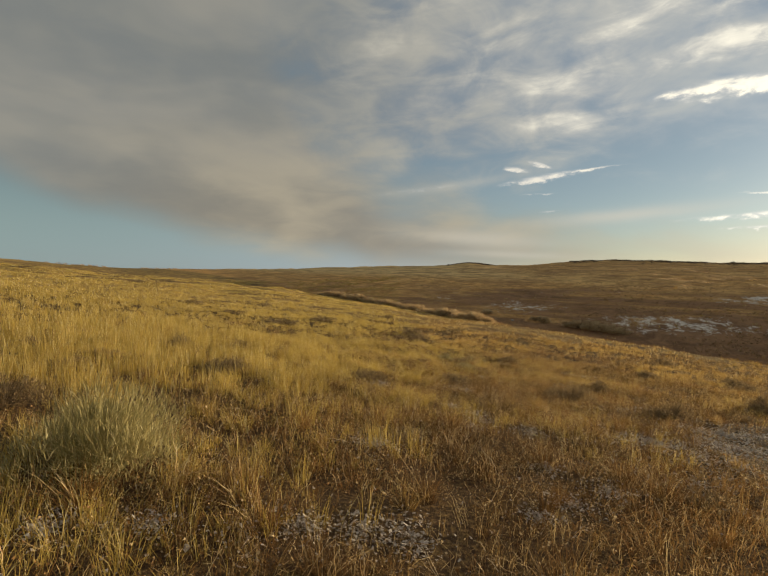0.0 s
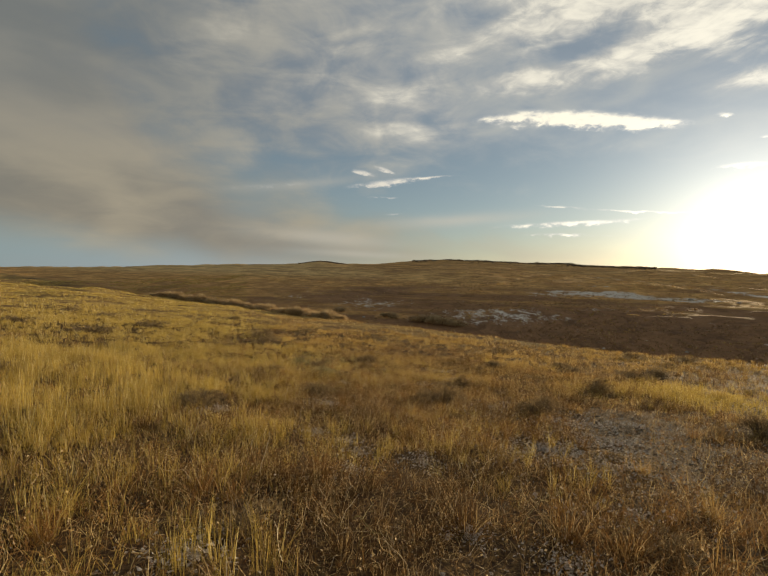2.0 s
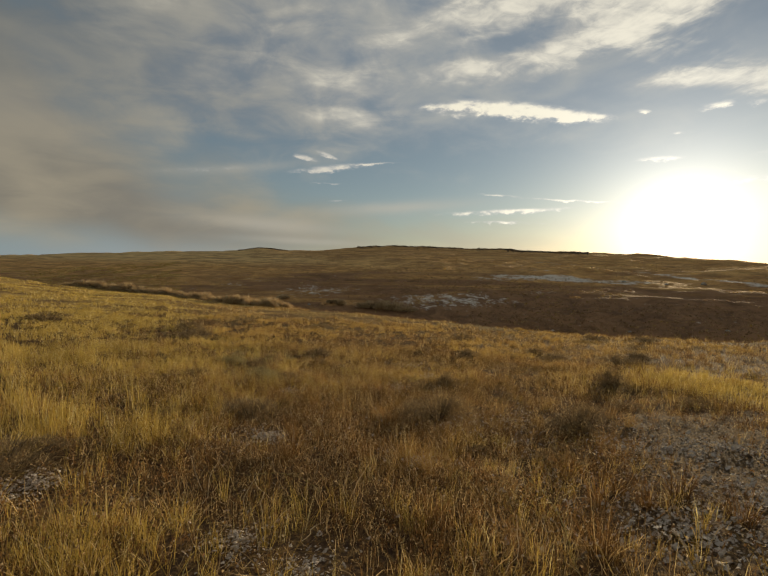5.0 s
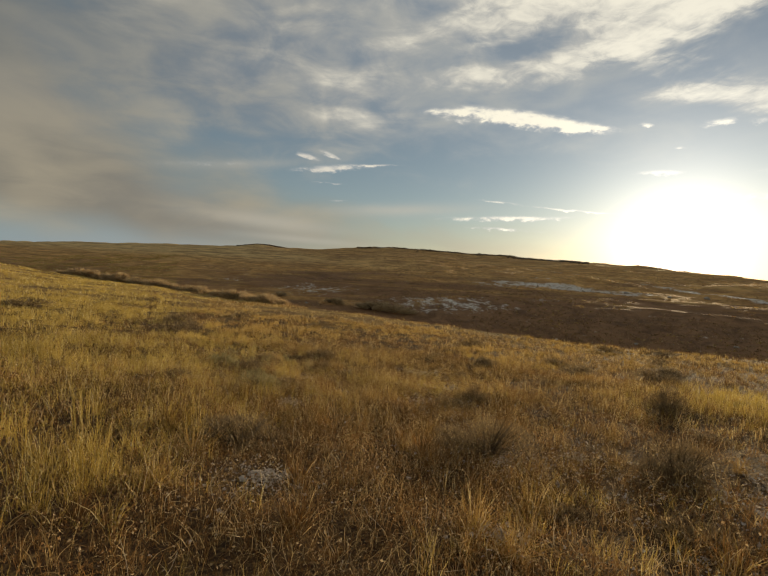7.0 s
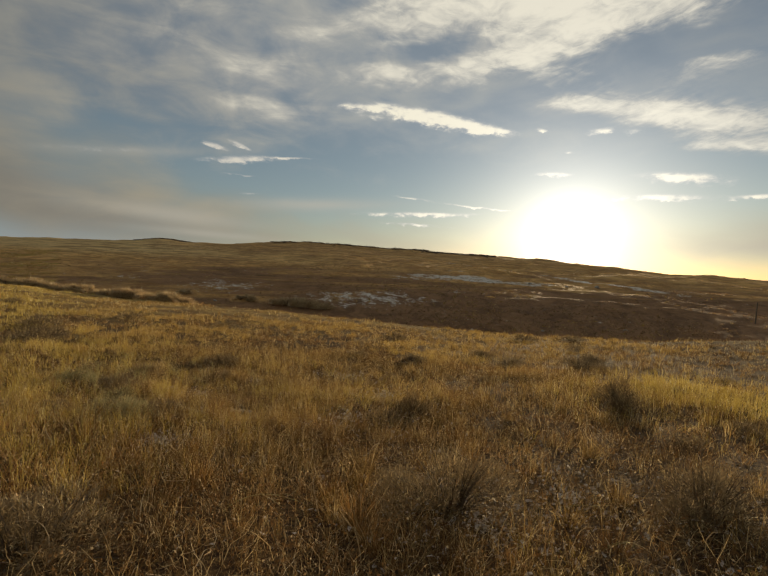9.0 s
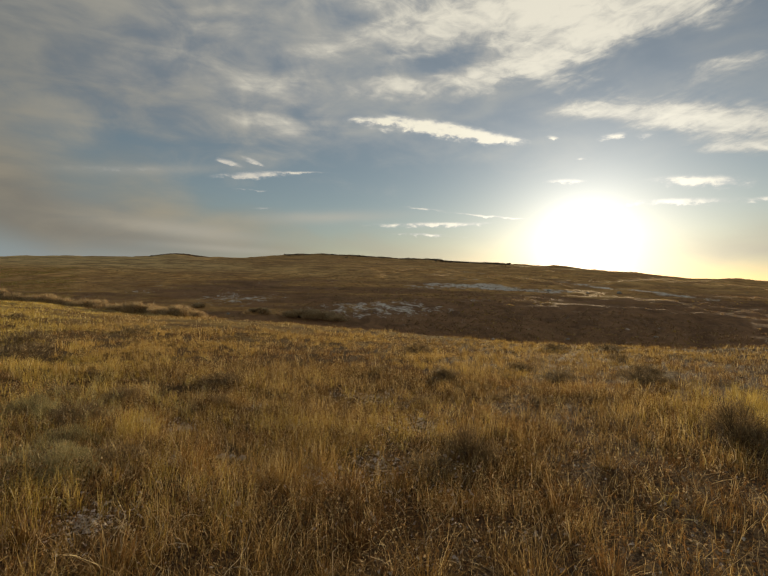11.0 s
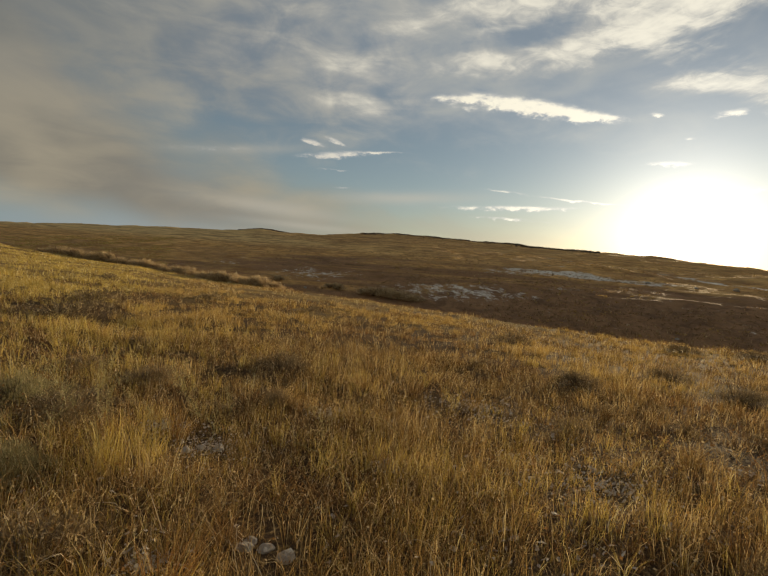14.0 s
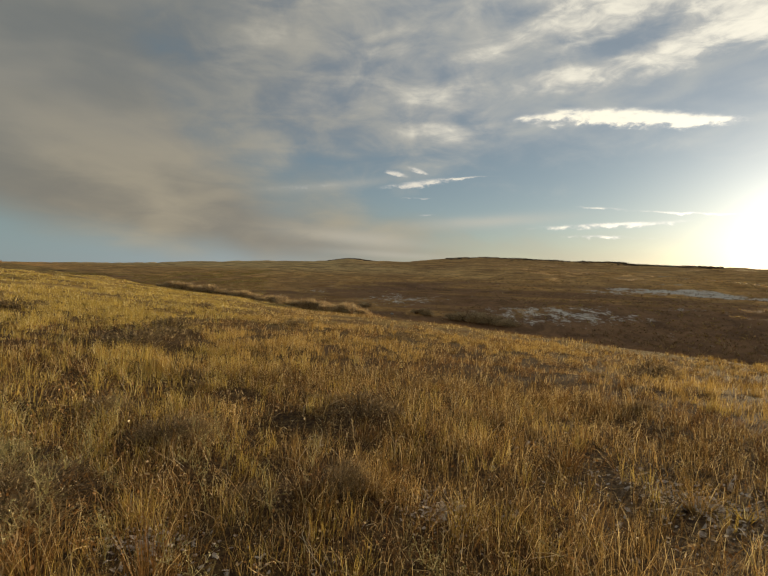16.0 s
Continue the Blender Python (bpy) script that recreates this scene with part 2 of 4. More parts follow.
    band = g.m("MULTIPLY", g.m("EXPONENT", g.m("DIVIDE", g.m("ABSOLUTE", el), -5.5)),
               g.m("MULTIPLY", g.m("EXPONENT", g.m("DIVIDE", ang, -26.0)), 0.36))
    core = g.m("MULTIPLY", g.m("EXPONENT", g.m("DIVIDE", ang, -5.6)), 1.12)
    glow = g.m("ADD", g.m("ADD", near, core), g.m("ADD", wide, band))
    glow_col = g.mix(1.0, (1.0, 0.96, 0.87), g.vec(glow, glow, glow), "MULTIPLY")
    col = g.mix(1.0, col, glow_col, "ADD")

    back = g.add("ShaderNodeBackground")
    g.put(back.inputs["Color"], col)
    back.inputs["Strength"].default_value = 1.0
    out = g.add("ShaderNodeOutputWorld")
    g.put(out.inputs["Surface"], back.outputs[0])


make_sky()

# ---------------------------------------------------------------- terrain
RNG = np.random.default_rng(7)
_TABLE = RNG.random((256, 256))


def vnoise(x, y):
    """Smooth value noise, about 0 to 1, one cell a unit."""
    x, y = np.asarray(x, float), np.asarray(y, float)
    xi, yi = np.floor(x).astype(int), np.floor(y).astype(int)
    fx, fy = x - xi, y - yi
    fx, fy = fx * fx * (3 - 2 * fx), fy * fy * (3 - 2 * fy)
    t = lambda i, j: _TABLE[i % 256, j % 256]
    return (t(xi, yi) * (1 - fx) + t(xi + 1, yi) * fx) * (1 - fy) + (t(xi, yi + 1) * (1 - fx) + t(xi + 1, yi + 1) * fx) * fy


def fnoise(x, y, octaves=4):
    total, amp, norm = 0, 1.0, 0.0
    for k in range(octaves):
        total = total + amp * vnoise(x * 2**k + 17.3 * k, y * 2**k - 9.1 * k)
        norm += amp
        amp *= 0.5
    return total / norm


def smooth(x, lo, hi):
    t = np.clip((x - lo) / (hi - lo), 0, 1)
    return t * t * (3 - 2 * t)


# By azimuth: distance and height of the near slope's lip, depth of the draw behind it,
# distance of the far skyline and its elevation.
AZ = np.array([-75, -45, -30, -18, -10, 0, 7, 12, 16.5, 20, 26.5, 32, 38, 46, 54, 60, 66, 72, 85, 110, 150, 210, 285])
LIP = np.array([100.0, 120.0, 150.0, 165.0, 122.0, 95.0, 77.0, 68.5, 62.6, 58.7, 52.6, 47.9, 43.8, 40.0, 38.5, 38.0, 38.7, 40.0, 44.0, 60.0, 80.0, 100.0, 100.0])
LIP_Z = np.array([1.5, -0.8, -4.0, -7.0, -7.5, -7.5, -7.42, -7.28, -7.11, -7.02, -6.85, -6.65, -6.42, -6.1, -5.78, -5.5, -5.1, -4.7, -4.1, -3.5, 0.0, 6.0, 1.5])
DRAW = np.array([0.0, 0.0, 0.0, 0.9, 1.6, 1.9, 2.15, 2.56, 2.98, 3.11, 3.2, 3.2, 3.21, 3.4, 3.76, 4.0, 4.14, 4.2, 3.5, 1.0, 0.0, 0.0, 0.0])
SKY_R = np.array([300.0, 330.0, 1500.0, 900.0, 520.0, 420.0, 385.0, 362.0, 342.0, 324.0, 296.0, 286.0, 278.0, 270.0, 258.0, 250.0, 243.0, 240.0, 420.0, 600.0, 400.0, 300.0, 300.0])
SKY_EL = np.array([1.1, 0.6, -0.25, 0.0, 0.28, 0.72, 1.02, 1.4, 1.24, 1.36, 1.98, 1.93, 1.72, 1.5, 1.27, 0.92, 0.52, 0.08, -0.1, 0.3, 1.0, 2.0, 1.1])


def by_az(az, values):
    """Smooth (monotone) interpolation over azimuth, all the way round."""
    a = np.concatenate([AZ - 360, AZ, AZ + 360])
    v = np.concatenate([values] * 3).astype(float)
    d = np.diff(v) / np.diff(a)
    m = np.concatenate([[d[0]], np.where(d[1:] * d[:-1] > 0, 2 * d[1:] * d[:-1] / (d[1:] + d[:-1] + 1e-12), 0), [d[-1]]])
    az = (np.asarray(az) + 75) % 360 - 75
    i = np.clip(np.searchsorted(a, az) - 1, 0, len(a) - 2)
    h = a[i + 1] - a[i]
    t = (az - a[i]) / h
    return (v[i] * (1 + 2 * t) * (1 - t)**2 + v[i + 1] * t * t * (3 - 2 * t)
            + h * m[i] * t * (1 - t)**2 + h * m[i + 1] * t * t * (t - 1))


def slope(x, y):
    return -1.47 - 0.11024 * x - 0.10367 * y + 0.00118 * x * x + 0.00097 * x * y + 0.00014 * y * y


def ground_z(x, y):
    x, y = np.asarray(x, float), np.asarray(y, float)
    r = np.hypot(x, y) + 1e-9
    az = np.degrees(np.arctan2(x, y))
    lip, lip_z, draw, sky_r, sky_el = (by_az(az, v) for v in (LIP, LIP_Z, DRAW, SKY_R, SKY_EL))
    lx, ly = x / r * lip, y / r * lip
    k = np.clip(r / lip, 0, 1)
    near = slope(x * np.minimum(1, lip / r), y * np.minimum(1, lip / r)) + (lip_z - slope(lx, ly)) * smooth(r, 14.0, lip)
    # draw and far slope
    toe = lip + 16 + 0.05 * lip
    sky_z = sky_r * np.tan(np.radians(sky_el))
    toe_z = lip_z - draw
    u = np.clip((r - toe) / (sky_r - toe), 0, None)
    hill = toe_z + (sky_z - toe_z) * np.minimum(u, 1) ** 0.9
    beyond = np.where(u > 1, -(r - sky_r) * (0.02 + 0.00001 * r), 0)
    beyond = np.where(sky_el < -0.15, -0.0045 * np.maximum(r - sky_r, 0), beyond)
    far = np.where(r < toe, lip_z - draw * smooth(r, lip, lip + 9), hill + np.maximum(beyond, -14 - 0.003 * r))
    z = np.where(r < lip, near, far)
    z = z - 0.18 * np.exp(-((x - 5.0) ** 2 + (y - 15.0) ** 2) / 40)
    # small swells, hummocks and tussock mounds
    z = z + (fnoise(x * 0.35, y * 0.35, 3) - 0.5) * 0.16 * smooth(r, 0, 3) + (vnoise(x * 1.7, y * 1.7) - 0.5) * 0.06
    z = z + (fnoise(x * 0.045, y * 0.045, 4) - 0.5) * 2.6 * smooth(r, 35, 120) + (fnoise(x * 0.16 + 40, y * 0.16, 3) - 0.5) * 0.9 * smooth(r, 40, 120)
    z = z + (fnoise(x * 0.36 + 11, y * 0.36, 2) - 0.5) * 0.55 * smooth(r, 55, 100) * smooth(r, 420, 300)
    return z


def mesh_object(name, verts, faces, material, smooth_shade=True):
    """One mesh object from arrays; faces is an (n, 3) or (n, 4) array."""
    me = bpy.data.meshes.new(name)
    verts, faces = np.asarray(verts, np.float32), np.asarray(faces, np.int32)
    me.vertices.add(len(verts))
    me.vertices.foreach_set("co", verts.ravel())
    n, k = faces.shape
    me.loops.add(n * k)
    me.loops.foreach_set("vertex_index", faces.ravel())
    me.polygons.add(n)
    me.polygons.foreach_set("loop_start", np.arange(0, n * k, k, dtype=np.int32))
    me.update(calc_edges=True)
    if smooth_shade:
        me.polygons.foreach_set("use_smooth", np.ones(n, bool))
    me.materials.append(material)
    return new(name, me)


# ---------------------------------------------------------------- materials
def material(name):
    mat = bpy.data.materials.new(name)
    mat.use_nodes = True
    return mat, Nodes(mat.node_tree)


def surface(g, color, rough=0.9, bump=None, depth=0.02, spec=0.15):
    b = g.add("ShaderNodeBsdfPrincipled")
    g.put(b.inputs["Base Color"], color)
    g.put(b.inputs["Roughness"], rough)
    b.inputs["Specular IOR Level"].default_value = spec
    if bump is not None:
        n = g.add("ShaderNodeBump")
        n.inputs["Strength"].default_value = 0.9
        n.inputs["Distance"].default_value = depth
        g.put(n.inputs["Height"], bump)
        g.put(b.inputs["Normal"], n.outputs[0])
    out = g.add("ShaderNodeOutputMaterial")
    g.put(out.inputs["Surface"], b.outputs[0])
    return b


def ground_material():
    mat, g = material("prairie_ground")
    pos = g.add("ShaderNodeNewGeometry").outputs["Position"]
    sep = g.add("ShaderNodeSeparateXYZ")
    g.put(sep.inputs[0], pos)
    x, y, z = sep.outputs
    r = g.m("SQRT", g.m("ADD", g.m("MULTIPLY", x, x), g.m("MULTIPLY", y, y)))
    big = g.noise(pos, 0.035, 5.0, 0.6)
    mid = g.noise(pos, 0.22, 6.0, 0.65)
    fine = g.noise(pos, 2.4, 6.0, 0.7)
    grit = g.noise(pos, 22.0, 5.0, 0.7)
    straw = g.mix(fine, (0.26, 0.17, 0.055), (0.48, 0.35, 0.13))
    rust = g.mix(fine, (0.13, 0.075, 0.035), (0.26, 0.16, 0.07))
    sage = g.mix(fine, (0.10, 0.072, 0.040), (0.22, 0.155, 0.085))
    soil = g.mix(grit, (0.026, 0.017, 0.012), (0.105, 0.067, 0.040))
    col = g.mix(g.ramp(mid, 0.40, 0.62), straw, rust)
    col = g.mix(g.ramp(g.m("ADD", mid, g.m("MULTIPLY", fine, 0.4)), 0.72, 0.86), col, sage)
    # litter close by
    close = g.ramp(r, 26.0, 60.0)
    col = g.mix(close, g.mix(g.ramp(grit, 0.44, 0.74), soil, g.mix(0.35, rust, straw)), col)
    # the far slope: sage, rust and bands of straw, with raking sunlight painted in
    across = g.m("ADD", g.m("MULTIPLY", x, 0.87), g.m("MULTIPLY", y, 0.5))
    bands = g.noise(g.vec(g.m("MULTIPLY", x, 0.008), g.m("MULTIPLY", y, 0.016), g.m("MULTIPLY", z, 0.34)), 1.0, 7.0, 0.66, 1.0)
    farside = g.ramp(across, 48.0, 60.0)
    round_ = g.m("MULTIPLY", g.m("ARCTAN2", x, y), 150.0)      # metres along the contour
    deep = g.m("MULTIPLY", r, 0.02)
    thread = g.noise(g.vec(g.m("MULTIPLY", round_, 0.16), g.m("MULTIPLY", z, 1.5), deep), 1.0, 6.0, 0.72, 0.6)
    bush = g.noise(pos, 0.75, 5.0, 0.75)
    clump = g.ramp(g.m("ADD", g.m("MULTIPLY", bush, 0.25), g.m("MULTIPLY", thread, 0.8)), 0.40, 0.72)
    brush = g.mix(clump, (0.340, 0.192, 0.096), (0.145, 0.082, 0.046))
    tawny = g.mix(g.ramp(g.m("ADD", g.m("MULTIPLY", fine, 0.5), g.m("MULTIPLY", mid, 0.6)), 0.40, 0.68), (0.47, 0.238, 0.080), (0.93, 0.560, 0.200))
    tawny = g.mix(g.m("MULTIPLY", clump, 0.75), tawny, (0.17, 0.100, 0.048))
    # tawnier uphill and to the left; the leftward gain imitates raking sun
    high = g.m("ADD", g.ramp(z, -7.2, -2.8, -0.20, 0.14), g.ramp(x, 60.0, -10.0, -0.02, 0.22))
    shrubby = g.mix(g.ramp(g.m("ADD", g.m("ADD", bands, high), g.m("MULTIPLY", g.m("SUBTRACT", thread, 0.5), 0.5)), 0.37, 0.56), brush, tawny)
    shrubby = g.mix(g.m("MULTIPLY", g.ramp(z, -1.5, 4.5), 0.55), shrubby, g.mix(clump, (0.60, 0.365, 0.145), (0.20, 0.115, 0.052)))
    # sunlit look of the upper left slope, put into the colour as paler straw
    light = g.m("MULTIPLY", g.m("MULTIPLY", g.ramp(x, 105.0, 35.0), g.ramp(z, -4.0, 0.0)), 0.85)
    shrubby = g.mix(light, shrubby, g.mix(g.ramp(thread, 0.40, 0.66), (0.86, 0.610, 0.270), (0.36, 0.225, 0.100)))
    swath = g.noise(g.vec(g.m("MULTIPLY", round_, 0.030), g.m("MULTIPLY", z, 0.62), deep), 1.0, 5.0, 0.62, 0.8)
    shrubby = g.mix(g.m("MULTIPLY", g.ramp(swath, 0.50, 0.82), g.ramp(z, -5.5, -3.0, 0.0, 0.8)), shrubby, g.mix(clump, (0.82, 0.56, 0.225), (0.40, 0.24, 0.095)))
    shrubby = g.mix(g.m("MULTIPLY", g.ramp(swath, 0.50, 0.30), 0.6), shrubby, g.mix(clump, (0.33, 0.185, 0.096), (0.145, 0.082, 0.048)))
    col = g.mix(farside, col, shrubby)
    # old snow in the lee: centre, half length, half width, direction
    frost = g.m("MULTIPLY", g.noise(pos, 1.6, 6.0, 0.8), 0.42)
    frost = g.m("MULTIPLY_ADD", g.noise(g.vec(g.m("MULTIPLY", round_, 0.34), g.m("MULTIPLY", z, 2.6), deep), 1.0, 6.0, 0.74), 0.60, frost)
    snow = 0.0
    for sx, sy, ln, wd, turn, amount in ((88, 79, 19, 6.0, -46, 1.8), (47, 71, 16, 10, -60, 1.05), (33, 102, 13, 9, -28, 0.85), (121, 60, 22, 3.4, 78, 1.7), (131, 117, 20, 4.0, -75, 0.7),
                                         (97, 96, 14, 3.0, -45, 0.7), (66, 62, 9, 5, -40, 0.55), (32, 108, 10, 12, -15, 0.6), (20, 130, 14, 10, 0, 0.45)):
        c, s = math.cos(radians(turn)), math.sin(radians(turn))
        dx, dy = g.m("SUBTRACT", x, sx), g.m("SUBTRACT", y, sy)
        u = g.m("DIVIDE", g.m("ADD", g.m("MULTIPLY", dx, c), g.m("MULTIPLY", dy, s)), ln)
        v = g.m("DIVIDE", g.m("SUBTRACT", g.m("MULTIPLY", dy, c), g.m("MULTIPLY", dx, s)), wd)
        q = g.m("SUBTRACT", amount, g.m("ADD", g.m("MULTIPLY", u, u), g.m("MULTIPLY", v, v)))
        snow = g.m("MAXIMUM", snow, q)
    snow = g.ramp(g.m("ADD", snow, g.m("MULTIPLY", g.m("SUBTRACT", frost, 0.58), 8.0)), 0.2, 0.9)
    col = g.mix(g.m("MULTIPLY", snow, g.ramp(across, 50.0, 58.0)), col, (0.76, 0.685, 0.59))
    relief = g.m("ADD", g.m("MULTIPLY", fine, 1.0), g.m("MULTIPLY", grit, 0.25))
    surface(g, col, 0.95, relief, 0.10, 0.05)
    return mat


def grass_material(name, dark, light, rare, thin=0.45, pale=0.88):
    mat, g = material(name)
    geo = g.add("ShaderNodeNewGeometry")
    rnd = geo.outputs["Random Per Island"]
    patch = g.noise(geo.outputs["Position"], 0.7, 3.0, 0.6)
    col = g.mix(g.m("ADD", g.m("MULTIPLY", rnd, 0.7), g.m("MULTIPLY", g.m("SUBTRACT", patch, 0.5), 1.6), clamp=True), dark, light)
    col = g.mix(g.ramp(rnd, pale - 0.04, pale + 0.05), col, rare)
    d = g.add("ShaderNodeBsdfDiffuse")
    t = g.add("ShaderNodeBsdfTranslucent")
    g.put(d.inputs["Color"], col)
    g.put(t.inputs["Color"], col)
    mixed = g.add("ShaderNodeMixShader")
    mixed.inputs[0].default_value = thin
    g.put(mixed.inputs[1], d.outputs[0])
    g.put(mixed.inputs[2], t.outputs[0])
    gloss = g.add("ShaderNodeBsdfGlossy")
    gloss.inputs["Roughness"].default_value = 0.45
    gloss.inputs["Color"].default_value = (0.8, 0.75, 0.6, 1)
    top = g.add("ShaderNodeMixShader")
    top.inputs[0].default_value = 0.04
    g.put(top.inputs[1], mixed.outputs[0])
    g.put(top.inputs[2], gloss.outputs[0])
    out = g.add("ShaderNodeOutputMaterial")
    g.put(out.inputs["Surface"], top.outputs[0])
    return mat


GROUND = ground_material()
STRAW = grass_material("straw_grass", (0.36, 0.250, 0.056), (0.78, 0.588, 0.158), (0.80, 0.68, 0.34), 0.48)
GOLD = grass_material("gold_grass", (0.31, 0.190, 0.052), (0.72, 0.490, 0.140), (0.78, 0.62, 0.32), 0.48)
RUSTY = grass_material("rusty_stalks", (0.072, 0.036, 0.014), (0.53, 0.285, 0.090), (0.78, 0.58, 0.28), 0.34, 0.81)
AMBER = grass_material("amber_stalks", (0.20, 0.118, 0.040), (0.68, 0.455, 0.150), (0.78, 0.61, 0.31), 0.46, 0.82)
SAGE = grass_material("sage_twigs", (0.150, 0.105, 0.057), (0.39, 0.282, 0.148), (0.58, 0.44, 0.23), 0.38)
BROOM = grass_material("broom_stems", (0.26, 0.228, 0.095), (0.58, 0.500, 0.235), (0.72, 0.62, 0.34), 0.34)
FARBRUSH = grass_material("far_brush", (0.21, 0.126, 0.064), (0.54, 0.34, 0.165), (0.56, 0.40, 0.21), 0.42)
WILLOW = grass_material("willow_twigs", (0.40, 0.285, 0.150), (0.72, 0.535, 0.300), (0.74, 0.60, 0.39), 0.45)
GREYSAGE = grass_material("grey_sage_twigs", (0.205, 0.178, 0.085), (0.50, 0.430, 0.215), (0.64, 0.55, 0.31), 0.34)
LEAF = grass_material("curled_leaves", (0.085, 0.042, 0.018), (0.52, 0.275, 0.090), (0.70, 0.54, 0.31), 0.28, 0.86)
BARK = grass_material("woody_stems", (0.07, 0.05, 0.035), (0.17, 0.125, 0.09), (0.24, 0.20, 0.15), 0.05)


def snow_material():
    mat, g = material("old_snow")
    pos = g.add("ShaderNodeNewGeometry").outputs["Position"]
    speck = g.noise(pos, 40.0, 4.0, 0.7)
    col = g.mix(g.ramp(speck, 0.42, 0.66), (0.64, 0.575, 0.500), (0.24, 0.18, 0.13))
    surface(g, col, 0.95, speck, 0.01, 0.05)
    return mat


def wood_material():
    mat, g = material("grey_post_wood")
    pos = g.add("ShaderNodeNewGeometry").outputs["Position"]
    sep = g.add("ShaderNodeSeparateXYZ")
    g.put(sep.inputs[0], pos)
    grain = g.noise(g.vec(g.m("MULTIPLY", sep.outputs[0], 20.0), g.m("MULTIPLY", sep.outputs[1], 20.0), sep.outputs[2]), 1.5, 5.0, 0.6)
    surface(g, g.mix(grain, (0.06, 0.045, 0.035), (0.20, 0.16, 0.12)), 0.9, grain, 0.01)
    return mat


def stone_material():
    mat, g = material("pale_stone")
    pos = g.add("ShaderNodeNewGeometry").outputs["Position"]
    n1, n2 = g.noise(pos, 3.0, 5.0, 0.6), g.noise(pos, 18.0, 4.0, 0.7)
    surface(g, g.mix(g.ramp(n1, 0.3, 0.7), (0.26, 0.23, 0.195), (0.52, 0.48, 0.42)), 0.95, n2, 0.03)
    return mat


STONE = stone_material()
STALK = grass_material("pale_stalk", (0.36, 0.24, 0.11), (0.66, 0.49, 0.26), (0.74, 0.62, 0.42), 0.15)
SNOW = snow_material()
WOOD = wood_material()

ROCKS = ((27.5, 90.0, 0.9), (99.0, 69.5, 1.1), (100.5, 60.5, 1.1), (108.5, 57.0, 1.4), (60.5, 31.0, 0.7), (51.3, 37.0, 0.6), (44.4, 42.6, 0.5))

# ---------------------------------------------------------------- ground
def build_ground():
    cx, cy = 2.2, 7.0
    fine = np.arange(-62, 112, 0.42)
    coarse = np.arange(112, 298, 3.0)
    az = np.radians(np.concatenate([fine, coarse]))
    rad = np.concatenate([np.linspace(0.4, 9.6, 40), np.geomspace(10, 520, 210), np.geomspace(540, 4600, 26)])
    A, R = np.meshgrid(az, rad)
    X, Y = cx + R * np.sin(A), cy + R * np.cos(A)
    Z = ground_z(X, Y)
    n, m = len(rad), len(az)
    verts = np.stack([X, Y, Z], -1).reshape(-1, 3)
    verts = np.concatenate([verts, [[cx, cy, float(ground_z(cx, cy))]]])
    i, j = np.meshgrid(np.arange(n - 1), np.arange(m), indexing="ij")
    j2 = (j + 1) % m
    a, b, c, d = (i * m + j), ((i + 1) * m + j), ((i + 1) * m + j2), (i * m + j2)
    tri = np.concatenate([np.stack([a, c, b], -1).reshape(-1, 3), np.stack([a, d, c], -1).reshape(-1, 3)])
    hub = np.stack([np.full(m, n * m), (np.arange(m) + 1) % m, np.arange(m)], -1)
    ob = mesh_object("ground", verts, np.concatenate([tri, hub]), GROUND)
    return tagged(ob, "rolling dry prairie ground with a brushy draw", "ground", kind="structure")


ground = build_ground()


# ---------------------------------------------------------------- grass
# kind, place, width and height of each shrub on the near slope
LOW_SHRUBS = (
        ("broom", -2.15, 3.3, 1.5, 0.98), ("grey", 2.95, 14.5, 1.25, 0.42), ("grey", 3.05, 15.7, 0.7, 0.40), ("grey", 2.6, 17.7, 0.9, 0.45),
        ("sage", 1.9, 28.5, 2.0, 1.05), ("sage2", 1.7, 25.0, 2.8, 0.75), ("sage", 16.5, 24.9, 1.9, 0.95), ("sage2", -5.2, 10.8, 0.9, 0.5),
        ("sage2", -4.0, 11.8, 0.9, 0.45), ("sage2", -3.1, 8.0, 1.5, 0.4), ("sage", -0.3, 9.5, 1.3, 0.42), ("sage2", 2.05, 11.3, 1.4, 0.52),
        ("sage", 4.65, 10.35, 1.45, 0.76), ("sage", 6.2, 9.05, 1.25, 0.66), ("sage", 10.35, 11.4, 1.3, 0.85), ("sage2", 3.2, 17.1, 1.4, 0.45))
SLOPE_SHRUBS = (
        ("sage", 15.9, 14.8, 2.0, 0.6), ("sage2", 13.8, 16.2, 1.7, 0.5), ("sage2", 18.0, 15.5, 1.8, 0.55), ("sage2", 9.4, 6.8, 1.3, 0.6), ("sage", 27.0, 24.0, 2.1, 0.85),
        ("sage2", 29.5, 22.0, 2.2, 0.8), ("sage2", -4.7, 33.5, 3.0, 0.8), ("sage2", -6.3, 26.8, 2.8, 0.7), ("sage", -3.95, 4.4, 1.0, 0.55), ("sage", 6.7, 12.95, 0.75, 0.6),
        ("sage2", 5.75, 19.3, 1.3, 0.45), ("sage2", 3.75, 18.4, 1.0, 0.4), ("sage2", 5.08, 17.2, 0.7, 0.36), ("sage2", 11.1, 17.6, 1.3, 0.45), ("sage2", 15.2, 18.1, 1.5, 0.5))
